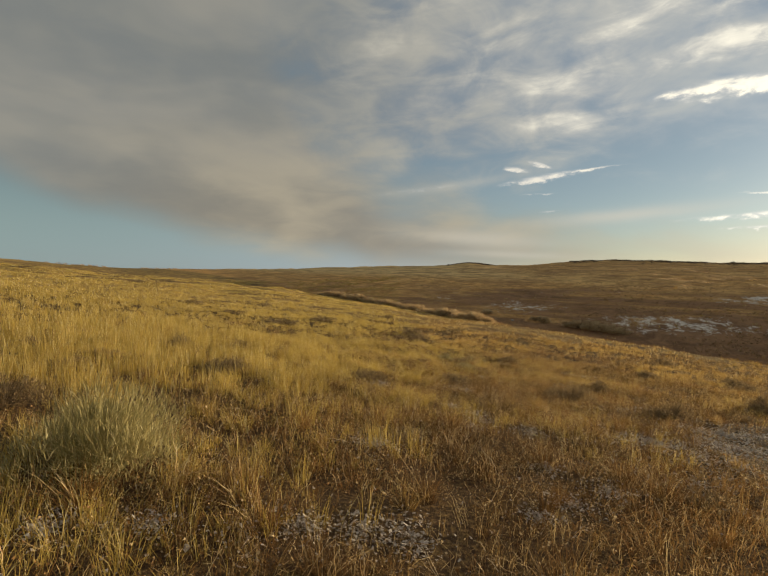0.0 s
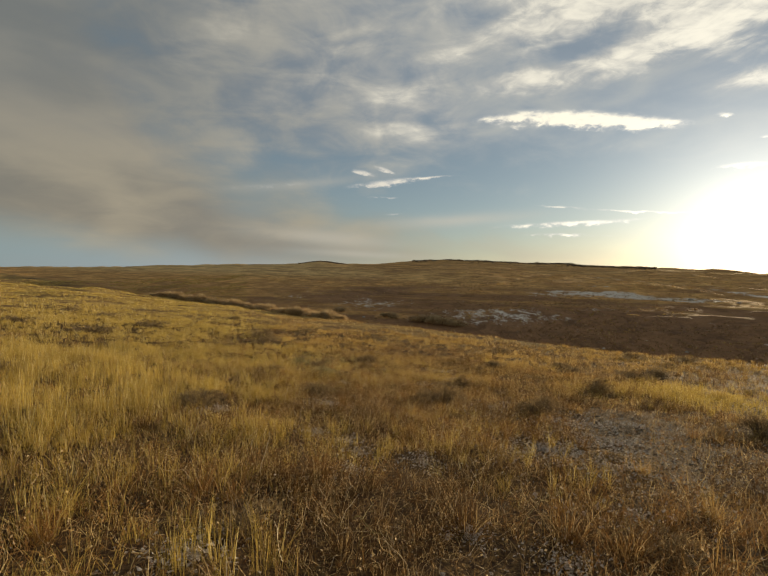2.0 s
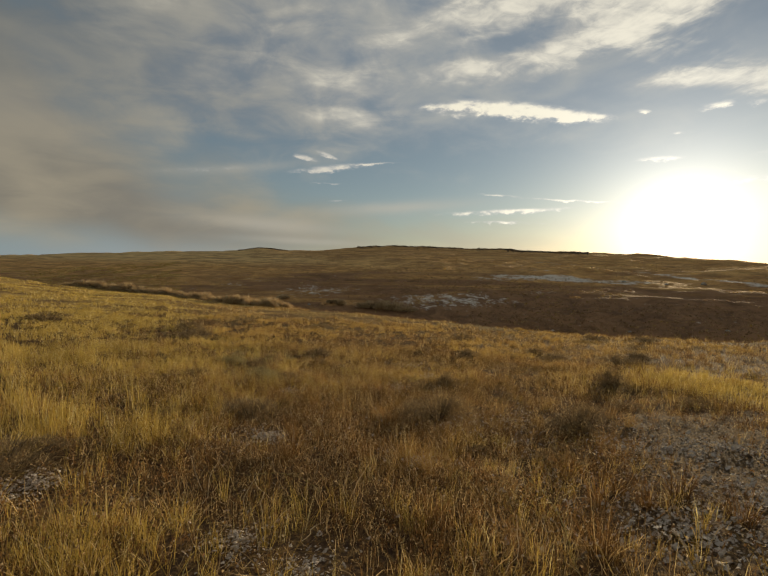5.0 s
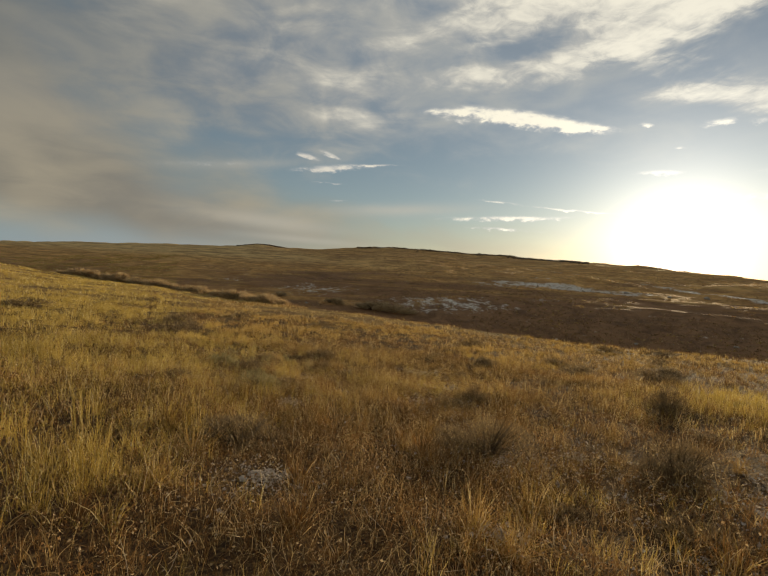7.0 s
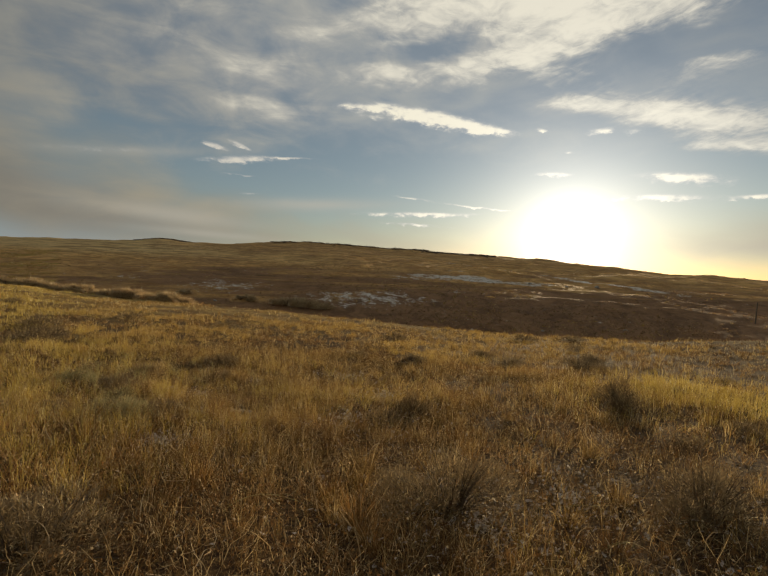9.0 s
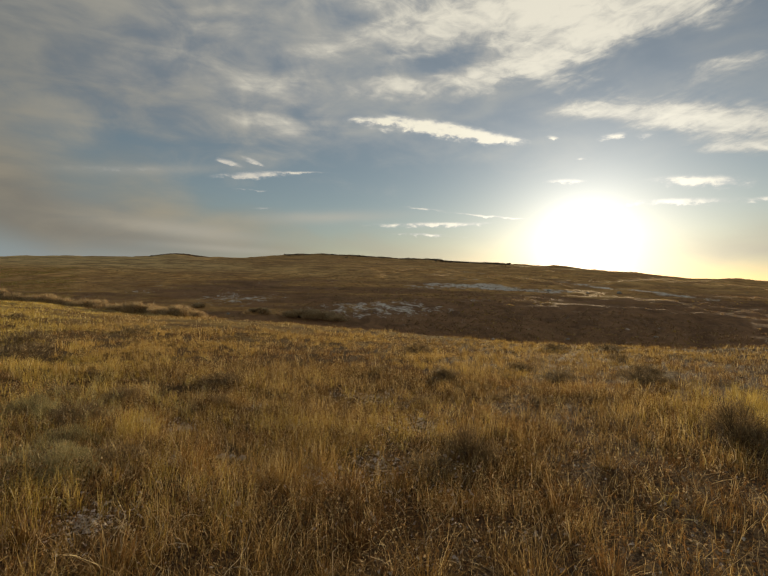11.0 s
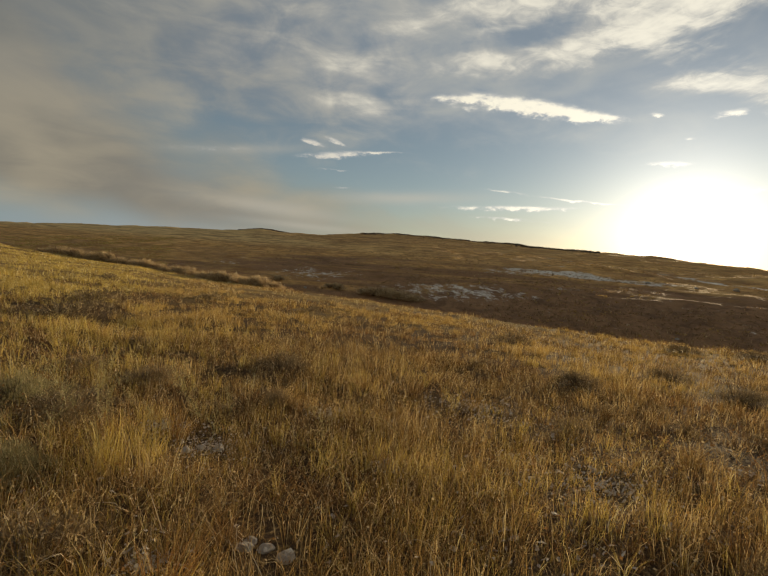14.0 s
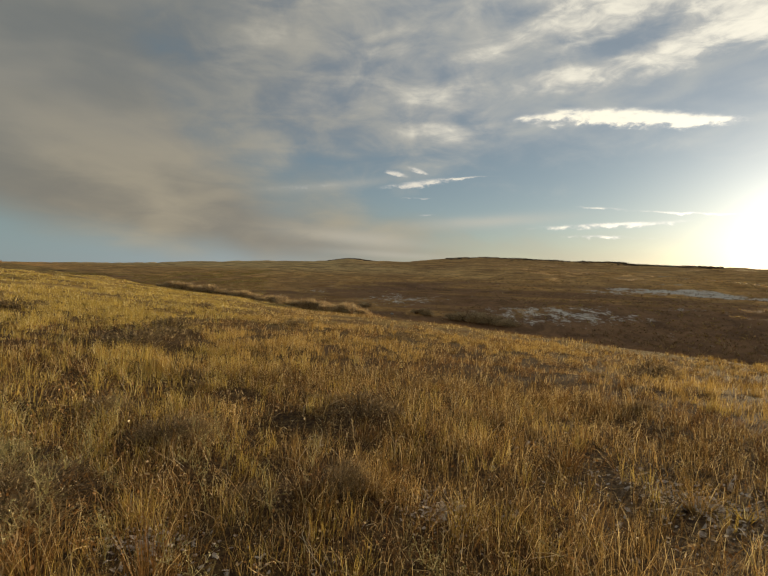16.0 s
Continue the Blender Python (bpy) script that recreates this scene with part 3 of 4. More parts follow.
FAR_SHRUBS = (
        ("sage2", -10.5, 30.0, 2.2, 0.7), ("sage", -9.0, 41.0, 2.2, 0.8), ("sage2", 6.0, 37.0, 1.8, 0.6), ("sage2", 10.5, 33.0, 1.5, 0.5),
        ("sage2", -13.0, 46.0, 2.6, 0.8), ("sage2", 0.5, 46.0, 2.0, 0.7), ("sage", 23.0, 18.5, 1.7, 0.7), ("sage2", -16.0, 36.0, 2.5, 0.8))
SHRUBS = LOW_SHRUBS + SLOPE_SHRUBS + FAR_SHRUBS


def clear_of_shrubs(x, y):
    """True where no shrub stands."""
    ok = np.ones(len(x), bool)
    for _, sx, sy, w, _ in SHRUBS:
        ok &= np.hypot(x - sx, y - sy) > 0.36 * w
    return ok


# open spots where old snow shows between the stems: place and radius
OPEN = ((4.25, 16.1, 0.75), (2.05, 10.2, 0.65), (1.6, 7.2, 0.6), (2.2, 6.2, 0.6), (-0.1, 3.0, 0.8), (-0.05, 4.5, 0.5), (3.1, 13.3, 0.5), (1.6, 3.6, 0.5), (0.0, 9.1, 0.5), (4.2, 6.4, 0.9), (5.6, 6.4, 1.2), (6.8, 7.9, 1.2), (8.2, 9.0, 1.0), (4.45, 14.40, 0.35), (0.0, 4.45, 0.40), (2.1, 10.28, 0.40), (4.9, 5.9, 1.1), (6.2, 7.0, 1.2), (7.6, 7.9, 1.0), (7.8, 16.7, 1.2), (7.2, 14.4, 0.8), (13.0, 9.5, 2.0), (19.0, 10.8, 3.0), (1.95, 10.1, 0.35), (4.3, 16.0, 0.45),
        (-0.1, 2.8, 0.45), (0.3, 2.6, 0.3), (1.6, 3.6, 0.3), (5.1, 10.2, 0.8), (1.7, 6.7, 0.3), (2.1, 6.1, 0.35), (2.3, 5.1, 0.3), (5.6, 13.3, 0.7))


def thinned(x, y):
    """Chance that grass stands at a place: low in the open spots."""
    p = np.ones(len(x))
    for sx, sy, sr in OPEN:
        p *= 1 - 0.76 * np.exp(-((x - sx) ** 2 + (y - sy) ** 2) / (2 * (0.6 * sr) ** 2))
    return p


def off_line(x, y):
    """Distance from the line that the walker takes."""
    t = np.clip((x * 4.5 + y * 14.3) / (4.5 ** 2 + 14.3 ** 2), 0, 1)
    return np.hypot(x - 4.5 * t, y - 14.3 * t)


def scatter(n, lo, hi, rng, power=1.0):
    """Points lo to hi metres off that line, denser close by; nothing far behind its start."""
    m = int(n * 14)
    x, y = rng.uniform(-hi, 4.5 + hi, m), rng.uniform(-0.6, 14.3 + hi, m)
    r = off_line(x, y)
    az = np.degrees(np.arctan2(x + 0.6, y + 0.8))
    fall = 1 / (1 + (r / (0.35 * hi)) ** 2) ** power
    keep = (r > lo) & (r < hi) & (rng.random(m) < fall) & (az > -64) & (az < 108)
    return x[keep][:n], y[keep][:n], r[keep][:n]


def strips(root, way, out, height, width, rng, segs=2, droop=0.25):
    """Vertices and triangles of bent tapering strips: out is how far the tips stand off, along way."""
    n = len(root)
    turn = rng.random(n) * 2 * np.pi
    side = np.stack([np.cos(turn), np.sin(turn), 0 * turn], -1) * (width / 2)[:, None]
    rings = []
    for k in range(segs + 1):
        t = k / segs
        p = root + way * (out * t ** 1.5)[:, None]
        p[:, 2] += height * (t - droop * t * t * np.minimum(out / (height + 1e-6), 1.2))
        rings += [p - side * (1 - 0.5 * t), p + side * (1 - 0.5 * t)] if k < segs else [p]
    verts = np.stack(rings, 1).reshape(-1, 3)
    k = 2 * segs + 1
    base = np.arange(n)[:, None] * k
    tri = []
    for s in range(segs - 1):
        o = 2 * s
        tri += [base + np.array([[o, o + 1, o + 3]]), base + np.array([[o, o + 3, o + 2]])]
    o = 2 * (segs - 1)
    tri += [base + np.array([[o, o + 1, o + 2]])]
    return verts, np.concatenate(tri)


def tufts(name, cx, cy, per, spread, height, splay, width, mat, rng, segs=2):
    """Bunches of blades that splay from their middles, all in one mesh."""
    n = len(cx)
    idx = np.repeat(np.arange(n), per)
    a, q = rng.random(n * per) * 2 * np.pi, np.sqrt(rng.random(n * per))
    sp = spread[idx] * q
    x, y = cx[idx] + sp * np.cos(a), cy[idx] + sp * np.sin(a)
    root = np.stack([x, y, ground_z(x, y) - 0.015], -1)
    b = a + rng.normal(0, 1.1, len(a))
    way = np.stack([np.cos(b), np.sin(b), 0 * b], -1)
    h = height[idx] * rng.uniform(0.45, 1.05, len(a))
    out = h * splay[idx] * (0.25 + q) * rng.uniform(0.3, 1.3, len(a))
    verts, tri = strips(root, way, out, h, width[idx] * rng.uniform(0.7, 1.3, len(a)), rng, segs)
    return mesh_object(name, verts, tri, mat, False)


def crooked(root, length, width, rng, segs=4, wander=0.7, lift=0.5):
    """Vertices and triangles of thin stems that wander and bend as they rise, and the points along them."""
    n = len(root)
    unit = lambda v: v / (np.linalg.norm(v, axis=1)[:, None] + 1e-9)
    way = rng.normal(0, 1, (n, 3))
    way[:, 2] = np.abs(way[:, 2]) * lift * 2
    way, p = unit(way), root.copy()
    turn = rng.random(n) * 2 * np.pi
    side = np.stack([np.cos(turn), np.sin(turn), rng.normal(0, 0.3, n)], -1) * (width / 2)[:, None]
    rings, joints = [], []
    for k in range(segs + 1):
        w = side * (1 - 0.65 * k / segs)
        rings += [p - w, p + w]
        joints.append(p)
        bend = rng.normal(0, wander, (n, 3)) + np.array([0, 0, lift * (0.7 - 1.2 * k / segs)])
        way = unit(way + bend)
        p = p + way * (length / segs)[:, None]
        p[:, 2] = np.maximum(p[:, 2], root[:, 2] + 0.003)
    verts = np.stack(rings, 1).reshape(-1, 3)
    base = np.arange(n)[:, None] * (2 * segs + 2)
    tri = []
    for k in range(segs):
        o = 2 * k
        tri += [base + np.array([[o, o + 1, o + 3]]), base + np.array([[o, o + 3, o + 2]])]
    return verts, np.concatenate(tri), np.stack(joints, 1)


def leaflets(at, size, rng):
    """Small folded leaves at points, turned every way: four corners and two triangles each."""
    n = len(at)
    unit = lambda v: v / np.linalg.norm(v, axis=1)[:, None]
    a = unit(rng.normal(0, 1, (n, 3)))
    b = unit(np.cross(a, rng.normal(0, 1, (n, 3))))
    c = np.cross(a, b) * (size * rng.uniform(-0.3, 0.3, n))[:, None]
    L, W = size[:, None], (size * rng.uniform(0.18, 0.42, n))[:, None]
    verts = np.stack([at, at + a * L * 0.5 + b * W + c, at + a * L, at + a * L * 0.5 - b * W + c], 1).reshape(-1, 3)
    base = np.arange(n)[:, None] * 4
    return verts, np.concatenate([base + np.array([[0, 1, 2]]), base + np.array([[0, 2, 3]])])


rng = np.random.default_rng(11)


def golden(x, y):
    """How far the stand is golden bunchgrass rather than rusty stalks, 0 to 1."""
    side = 0.17 + 0.10 * np.clip(-x - 0.4, 0, 3) + 0.22 * np.clip(-x - 0.3, 0, 2) * smooth(-y, -7, -4) + 0.017 * np.clip(np.hypot(x - 2, y - 6) - 4, 0, 25) - 0.075 * np.clip(x - 0.2, -5, 3) + 0.06 * np.clip(0.31 * y - x - 0.5, 0, 2.5) * smooth(y, 6, 11)
    return np.clip(side + (fnoise(x * 0.28 + 3, y * 0.28, 3) - 0.5) * 2.2, 0, 1)


def stand(name, n, lo, hi, power, per, spread, height, splay, width, mat, gold, label, freq=0.8, cut=(0.34, 0.60), yellow=None):
    x, y, r = scatter(n, lo, hi, rng, power)
    n = len(x)
    rr, az = np.hypot(x, y), np.degrees(np.arctan2(x, y))
    g = golden(x, y)
    pick = rng.random(n) < (g if gold else 1 - g)
    keep = pick & (rng.random(n) < smooth(fnoise(x * freq + 5, y * freq, 3), *cut)) & (rr < by_az(az, LIP) + 2) & clear_of_shrubs(x, y) & (rng.random(n) < thinned(x, y))
    if yellow is not None:
        left = smooth(0.1 * y - x, -4.0, 4.0)       # the stand turns yellower up the slope
        keep &= vnoise(x * 0.9, y * 0.9 + 50) * 0.6 + 0.2 < (left if yellow else 1 - left)
    x, y, r = x[keep], y[keep], r[keep]
    tall = rng.uniform(*height, len(x)) * (0.6 + 0.8 * fnoise(x * 0.6, y * 0.6 + 9, 2))
    ob = tufts(name, x, y, per, rng.uniform(*spread, len(x)), tall, rng.uniform(*splay, len(x)),
               rng.uniform(*width, len(x)) * (1 + r * 0.10), mat, rng)
    return tagged(ob, label, "dry grass", kind="stuff")


# low tangle of crooked stalks underfoot, with curled leaves on them
x, y, r = scatter(115000, 0.0, 8.0, rng, 1.1)
keep = rng.random(len(x)) < (0.25 + 0.75 * smooth(fnoise(x * 2.2, y * 2.2, 3), 0.34, 0.56)) * thinned(x, y)
x, y, r = x[keep], y[keep], r[keep]
rusty = 1 - golden(x, y)
root = np.stack([x, y, ground_z(x, y) + rng.uniform(-0.01, 0.03, len(x))], -1)
v, f, joints = crooked(root, rng.uniform(0.08, 0.30, len(x)) * (0.6 + 0.8 * fnoise(x * 0.9, y * 0.9, 2)), rng.uniform(0.0018, 0.0042, len(x)) * (1 + r * 0.14), rng, 3, 0.75, 0.55)
tagged(mesh_object("tangled_stalks", v, f, RUSTY, False), "tangled rust-brown crooked stalks", "dry grass", kind="stuff")
pick = np.flatnonzero(rng.random(len(x)) < 0.35 + 0.65 * rusty)
k = rng.choice(pick, 150000)
at = joints[k, rng.integers(1, 4, len(k))] + rng.normal(0, 0.008, (len(k), 3))
v, f = leaflets(at, rng.uniform(0.008, 0.022, len(k)) * (1 + 0.12 * r[k]), rng)
tagged(mesh_object("curled_leaves", v, f, LEAF, False), "curled rust-brown dead leaves on the stalks", "dead leaves", kind="stuff")

# longer pale stems that wander over the rest
x, y, r = scatter(15000, 0.0, 8.0, rng, 1.2)
keep = rng.random(len(x)) < smooth(fnoise(x * 1.3 + 7, y * 1.3, 3), 0.34, 0.58) * thinned(x, y)
x, y, r = x[keep], y[keep], r[keep]
root = np.stack([x, y, ground_z(x, y) + rng.uniform(0.0, 0.05, len(x))], -1)
v, f, joints = crooked(root, rng.uniform(0.15, 0.45, len(x)), rng.uniform(0.0028, 0.0055, len(x)) * (1 + r * 0.08), rng, 6, 0.42, 0.50)
tagged(mesh_object("pale_stems", v, f, STALK, False), "pale crooked dead stems over the grass", "dry grass", kind="stuff")

stand("rusty_grass", 21000, 0.0, 10.0, 1.0, 12, (0.03, 0.12), (0.10, 0.25), (0.3, 1.2), (0.0020, 0.0040), RUSTY, False, "rust-brown dry stalks in tufts", 1.9, (0.36, 0.54))
stand("golden_grass", 17000, 0.0, 10.0, 1.0, 18, (0.03, 0.11), (0.15, 0.36), (0.2, 0.8), (0.0020, 0.0040), STRAW, True, "golden dry bunchgrass", 1.4, (0.32, 0.52))
stand("rusty_slope_grass", 16000, 7.0, 28.0, 0.8, 16, (0.06, 0.22), (0.14, 0.32), (0.2, 0.9), (0.0020, 0.0042), RUSTY, False, "rust-brown dry grass on the slope", 1.2, (0.32, 0.52))
stand("golden_slope_grass", 22000, 7.0, 30.0, 0.8, 18, (0.06, 0.22), (0.18, 0.42), (0.15, 0.75), (0.0020, 0.0042), GOLD, True, "golden dry grass on the slope", 1.1, (0.30, 0.52), False)
stand("yellow_slope_grass", 22000, 7.0, 30.0, 0.8, 18, (0.06, 0.22), (0.18, 0.42), (0.15, 0.75), (0.0020, 0.0042), STRAW, True, "yellow-gold dry grass on the slope", 1.1, (0.30, 0.52), True)
x, y, r = scatter(40000, 0.0, 9.0, rng, 0.7)
keep = (rng.random(len(x)) < (0.10 + 0.52 * smooth(y + 0.35 * x, 12.2, 15.2)) * smooth(fnoise(x * 0.8, y * 0.8 + 3, 3), 0.22, 0.5) * thinned(x, y)) & clear_of_shrubs(x, y)
x, y, r = x[keep], y[keep], r[keep]
yellower = rng.random(len(x)) < smooth(0.31 * y - x, 0.6, 4.2)
for pick, mat, label in ((~yellower, AMBER, "upright amber-brown dry grass stalks"), (yellower, STRAW, "upright yellow dry grass stalks")):
    u, v, q = x[pick], y[pick], r[pick]
    tagged(tufts("upright_stalks", u, v, 11, rng.uniform(0.04, 0.14, len(u)), rng.uniform(0.16, 0.40, len(u)) * (0.6 + 0.8 * fnoise(u * 0.8, v * 0.8, 2)), rng.uniform(0.15, 0.8, len(u)),
                 rng.uniform(0.0016, 0.0032, len(u)) * (1 + 0.09 * q), mat, rng), label, "dry grass", kind="stuff")
x, y, r = scatter(60000, 0.8, 17.0, rng, 0.6)
d = np.hypot((x + 5.2) / 3.9, (y - 10.0) / 5.5) + (fnoise(x * 0.5, y * 0.5, 3) - 0.5) * 1.4
keep = (d < 1.0) & (rng.random(len(x)) < 0.34) & clear_of_shrubs(x, y)
x, y, r = x[keep], y[keep], r[keep]
tagged(tufts("tall_golden_grass", x, y, 14, rng.uniform(0.05, 0.16, len(x)), rng.uniform(0.26, 0.60, len(x)) * (0.55 + 0.9 * fnoise(x * 1.1, y * 1.1 + 4, 3)), rng.uniform(0.08, 0.4, len(x)), rng.uniform(0.0026, 0.0044, len(x)) * (1 + 0.05 * r), STRAW, rng),
       "tall upright golden grass in a loose stand", "dry grass", kind="stuff")
stand("distant_golden_grass", 30000, 22.0, 80.0, 0.8, 7, (0.2, 0.5), (0.18, 0.38), (0.2, 0.6), (0.004, 0.008), AMBER, True, "golden grass far down the slope", 0.35, (0.26, 0.46), False)
stand("distant_yellow_grass", 30000, 22.0, 80.0, 0.8, 7, (0.2, 0.5), (0.18, 0.38), (0.2, 0.6), (0.004, 0.008), STRAW, True, "yellow-gold grass far down the slope", 0.35, (0.26, 0.46), True)
stand("distant_rusty_grass", 12000, 22.0, 80.0, 0.8, 7, (0.2, 0.5), (0.14, 0.30), (0.2, 0.7), (0.004, 0.008), RUSTY, False, "rusty grass far down the slope", 0.35, (0.26, 0.46))

# loose tall bunches of yellow grass here and there: place, radius, bunches, height
lone = np.random.default_rng(23)
for cx, cy, rad, n, tall in ((3.72, 15.75, 0.28, 26, 0.52), (0.45, 7.85, 0.45, 24, 0.36), (-1.2, 8.8, 0.7, 60, 0.55), (0.95, 10.5, 0.6, 40, 0.36), (1.4, 12.2, 0.6, 34, 0.36), (-1.5, 7.4, 0.5, 40, 0.52),
                             (0.2, 4.5, 0.35, 22, 0.40), (0.4, 7.2, 0.5, 34, 0.40), (-4.4, 5.6, 0.6, 50, 0.60), (2.75, 13.6, 0.35, 24, 0.42), (-0.9, 10.3, 0.8, 50, 0.45), (-2.6, 2.7, 0.5, 40, 0.40)):
    a, q = lone.random(n) * 2 * np.pi, rad * np.sqrt(lone.random(n))
    x, y = cx + q * np.cos(a), cy + q * np.sin(a)
    tagged(tufts("tall_bunchgrass", x, y, 16, lone.uniform(0.03, 0.10, n), tall * lone.uniform(0.5, 1.1, n), lone.uniform(0.1, 0.55, n), lone.uniform(0.0020, 0.0036, n), STRAW, lone, 3),
           "loose bunch of tall yellow dry grass", "dry grass", kind="stuff")

# taller golden grass on the hump beside the frosted ground
hump = np.random.default_rng(5)
x, y = hump.normal(13.4, 1.9, 900), hump.normal(10.4, 1.5, 900)
tagged(tufts("hump_grass", x, y, 14, hump.uniform(0.05, 0.16, 900), hump.uniform(0.16, 0.44, 900) * (0.2 + 1.4 * fnoise(x, y, 2)), hump.uniform(0.1, 0.45, 900), hump.uniform(0.0035, 0.006, 900), STRAW, hump),
       "tall golden grass on a low hump", "dry grass", kind="stuff")

# sparse amber grass in the more open ground towards the lip
fill = np.random.default_rng(77)
x, y = fill.uniform(9, 30, 2600), fill.uniform(9, 30, 2600)
keep = clear_of_shrubs(x, y) & (fill.random(2600) < 0.25 + 0.75 * np.exp(-((x - 17.8) ** 2 + (y - 18.2) ** 2) / 14))
x, y = x[keep], y[keep]
tagged(tufts("amber_slope_grass", x, y, 13, fill.uniform(0.06, 0.25, len(x)), fill.uniform(0.18, 0.38, len(x)), fill.uniform(0.2, 0.6, len(x)), fill.uniform(0.006, 0.011, len(x)), AMBER, fill),
       "sparse amber grass towards the slope's lip", "dry grass", kind="stuff")

# grass on the long rise beyond, to the left of the draw
n = 60000
az, r = np.radians(rng.uniform(-66, 2, n)), rng.uniform(70, 240, n)
x, y = r * np.sin(az), r * np.cos(az)
keep = rng.random(n) < smooth(fnoise(x * 0.12, y * 0.12, 3), 0.34, 0.56)
x, y, r = x[keep], y[keep], r[keep]
tagged(tufts("hillside_grass", x, y, 4, np.full(len(x), 0.8), rng.uniform(0.2, 0.42, len(x)), np.full(len(x), 0.5), 0.0008 * r, STRAW, rng, 1),
       "golden grass on the rise beyond", "dry grass", kind="stuff")


def brush_field(name, n, az_lo, az_hi, r_lo, r_hi, size, freq, cut, mat, label):
    """Far low brush: a small spray of twigs for every bush, in one mesh."""
    az, r = np.radians(rng.uniform(az_lo, az_hi, n)), np.exp(rng.uniform(np.log(r_lo), np.log(r_hi), n))
    x, y = r * np.sin(az), r * np.cos(az)
    keep = (r > by_az(np.degrees(az), LIP) + 8) & (r < by_az(np.degrees(az), SKY_R) + 20) & (rng.random(n) < smooth(fnoise(x * freq, y * freq, 3), *cut))
    x, y, r = x[keep], y[keep], r[keep]
    up = smooth(ground_z(x, y), -9.0, 1.0) if mat is GOLD else np.ones(len(x))
    keep = rng.random(len(x)) < 0.25 + 0.75 * up
    x, y, r = x[keep], y[keep], r[keep]
    s = rng.uniform(*size, len(x))
    return tagged(tufts(name, x, y, 6, s * 0.7, s, np.full(len(x), 0.7), s * 0.34, mat, rng, 1), label, "brush", kind="stuff")


brush_field("far_sagebrush", 42000, -12, 100, 60, 300, (0.10, 0.36), 0.06, (0.32, 0.56), FARBRUSH, "low grey-brown sagebrush on the far slope")
brush_field("far_bunchgrass", 26000, -14, 100, 58, 310, (0.16, 0.36), 0.07, (0.40, 0.62), GOLD, "tawny bunchgrass on the far slope")

n = 4200
az = np.concatenate([rng.uniform(8.5, 14.5, n // 3), rng.uniform(23.5, 52, n - n // 3)])
r = by_az(az, SKY_R) + 2 - np.abs(rng.normal(0, 9, n))
x, y = r * np.sin(np.radians(az)), r * np.cos(np.radians(az))
s = rng.uniform(0.3, 0.95, n)
tagged(tufts("ridge_brush", x, y, 9, s * 0.7, s, np.full(n, 0.7), s * 0.30, BARK, rng, 1), "dark brush along the far ridge", "brush", kind="stuff")


# dark brush along the cut bank of the draw
n = 1500
az = rng.uniform(-19, 16, n)
r = by_az(az, LIP) + rng.uniform(2, 8, n)
x, y = r * np.sin(np.radians(az)), r * np.cos(np.radians(az))
s = rng.uniform(0.3, 1.0, n)
tagged(tufts("bank_brush", x, y, 9, s * 0.8, s, np.full(n, 0.7), s * 0.22, FARBRUSH, rng, 1), "dark brush along the cut bank of the draw", "brush", kind="stuff")


# ---------------------------------------------------------------- shrubs
def part(name, verts, tri, mat, parent, label=""):
    ob = mesh_object(name, verts, tri, mat, False)
    ob.parent = parent
    return tagged(ob, label)


def shrub_model(name, stems, twigs, dome, seed, stem_mat, twig_mat, stem_w, twig_w, twig_len, upright, label, category, twig_name="crown"):
    """A shrub one metre wide and dome metres high: woody stems from one root, and fine twigs along their outer halves."""
    rg = np.random.default_rng(seed)
    thing = new(name)
    a = rg.random(stems) * 2 * np.pi
    q = rg.random(stems) ** 0.5
    root = np.stack([0.06 * np.cos(a), 0.06 * np.sin(a), np.full(stems, -0.03)], -1)
    way = np.stack([np.cos(a), np.sin(a), 0 * a], -1)
    out = 0.44 * q * rg.uniform(0.8, 1.1, stems)
    h = dome * np.sqrt(np.maximum(0.12, 1 - (out / 0.52) ** 2)) * rg.uniform(0.75, 1.05, stems)
    v, f = strips(root, way, out, h, rg.uniform(0.7, 1.3, stems) * stem_w, rg, 3, 0.15)
    part("woody_base", v, f, stem_mat, thing)
    lobes = 9
    la, lq = rg.random(lobes) * 2 * np.pi, rg.random(lobes) ** 0.6 * 0.30
    lr, lh = rg.uniform(0.15, 0.27, lobes), dome * rg.uniform(0.50, 1.0, lobes) * (1 - lq)
    k = rg.integers(0, lobes, twigs)
    th, up = rg.random(twigs) * 2 * np.pi, rg.random(twigs) ** 0.9
    ring = np.sqrt(1 - up ** 2)
    shell = rg.uniform(0.55, 1.0, twigs) ** 0.7
    at = np.stack([lq[k] * np.cos(la[k]) + lr[k] * ring * np.cos(th) * shell, lq[k] * np.sin(la[k]) + lr[k] * ring * np.sin(th) * shell, lh[k] * up * shell], -1)
    b = th + rg.normal(0, 1.0, twigs)
    ln = twig_len * rg.uniform(0.35, 1.0, twigs) * (1 + 1.2 * (rg.random(twigs) > 0.93))
    steep = np.clip(0.5 * up + upright + rg.normal(0, 0.2, twigs), 0.1, 1.0)
    v, f = strips(at, np.stack([np.cos(b), np.sin(b), 0 * b], -1), ln * (1.15 - steep), ln * (0.15 + 0.85 * steep), rg.uniform(0.6, 1.4, twigs) * twig_w, rg, 2, 0.2)
    part(twig_name, v, f, twig_mat, thing)
    return tagged(thing, label, category, group=category + " shrubs")


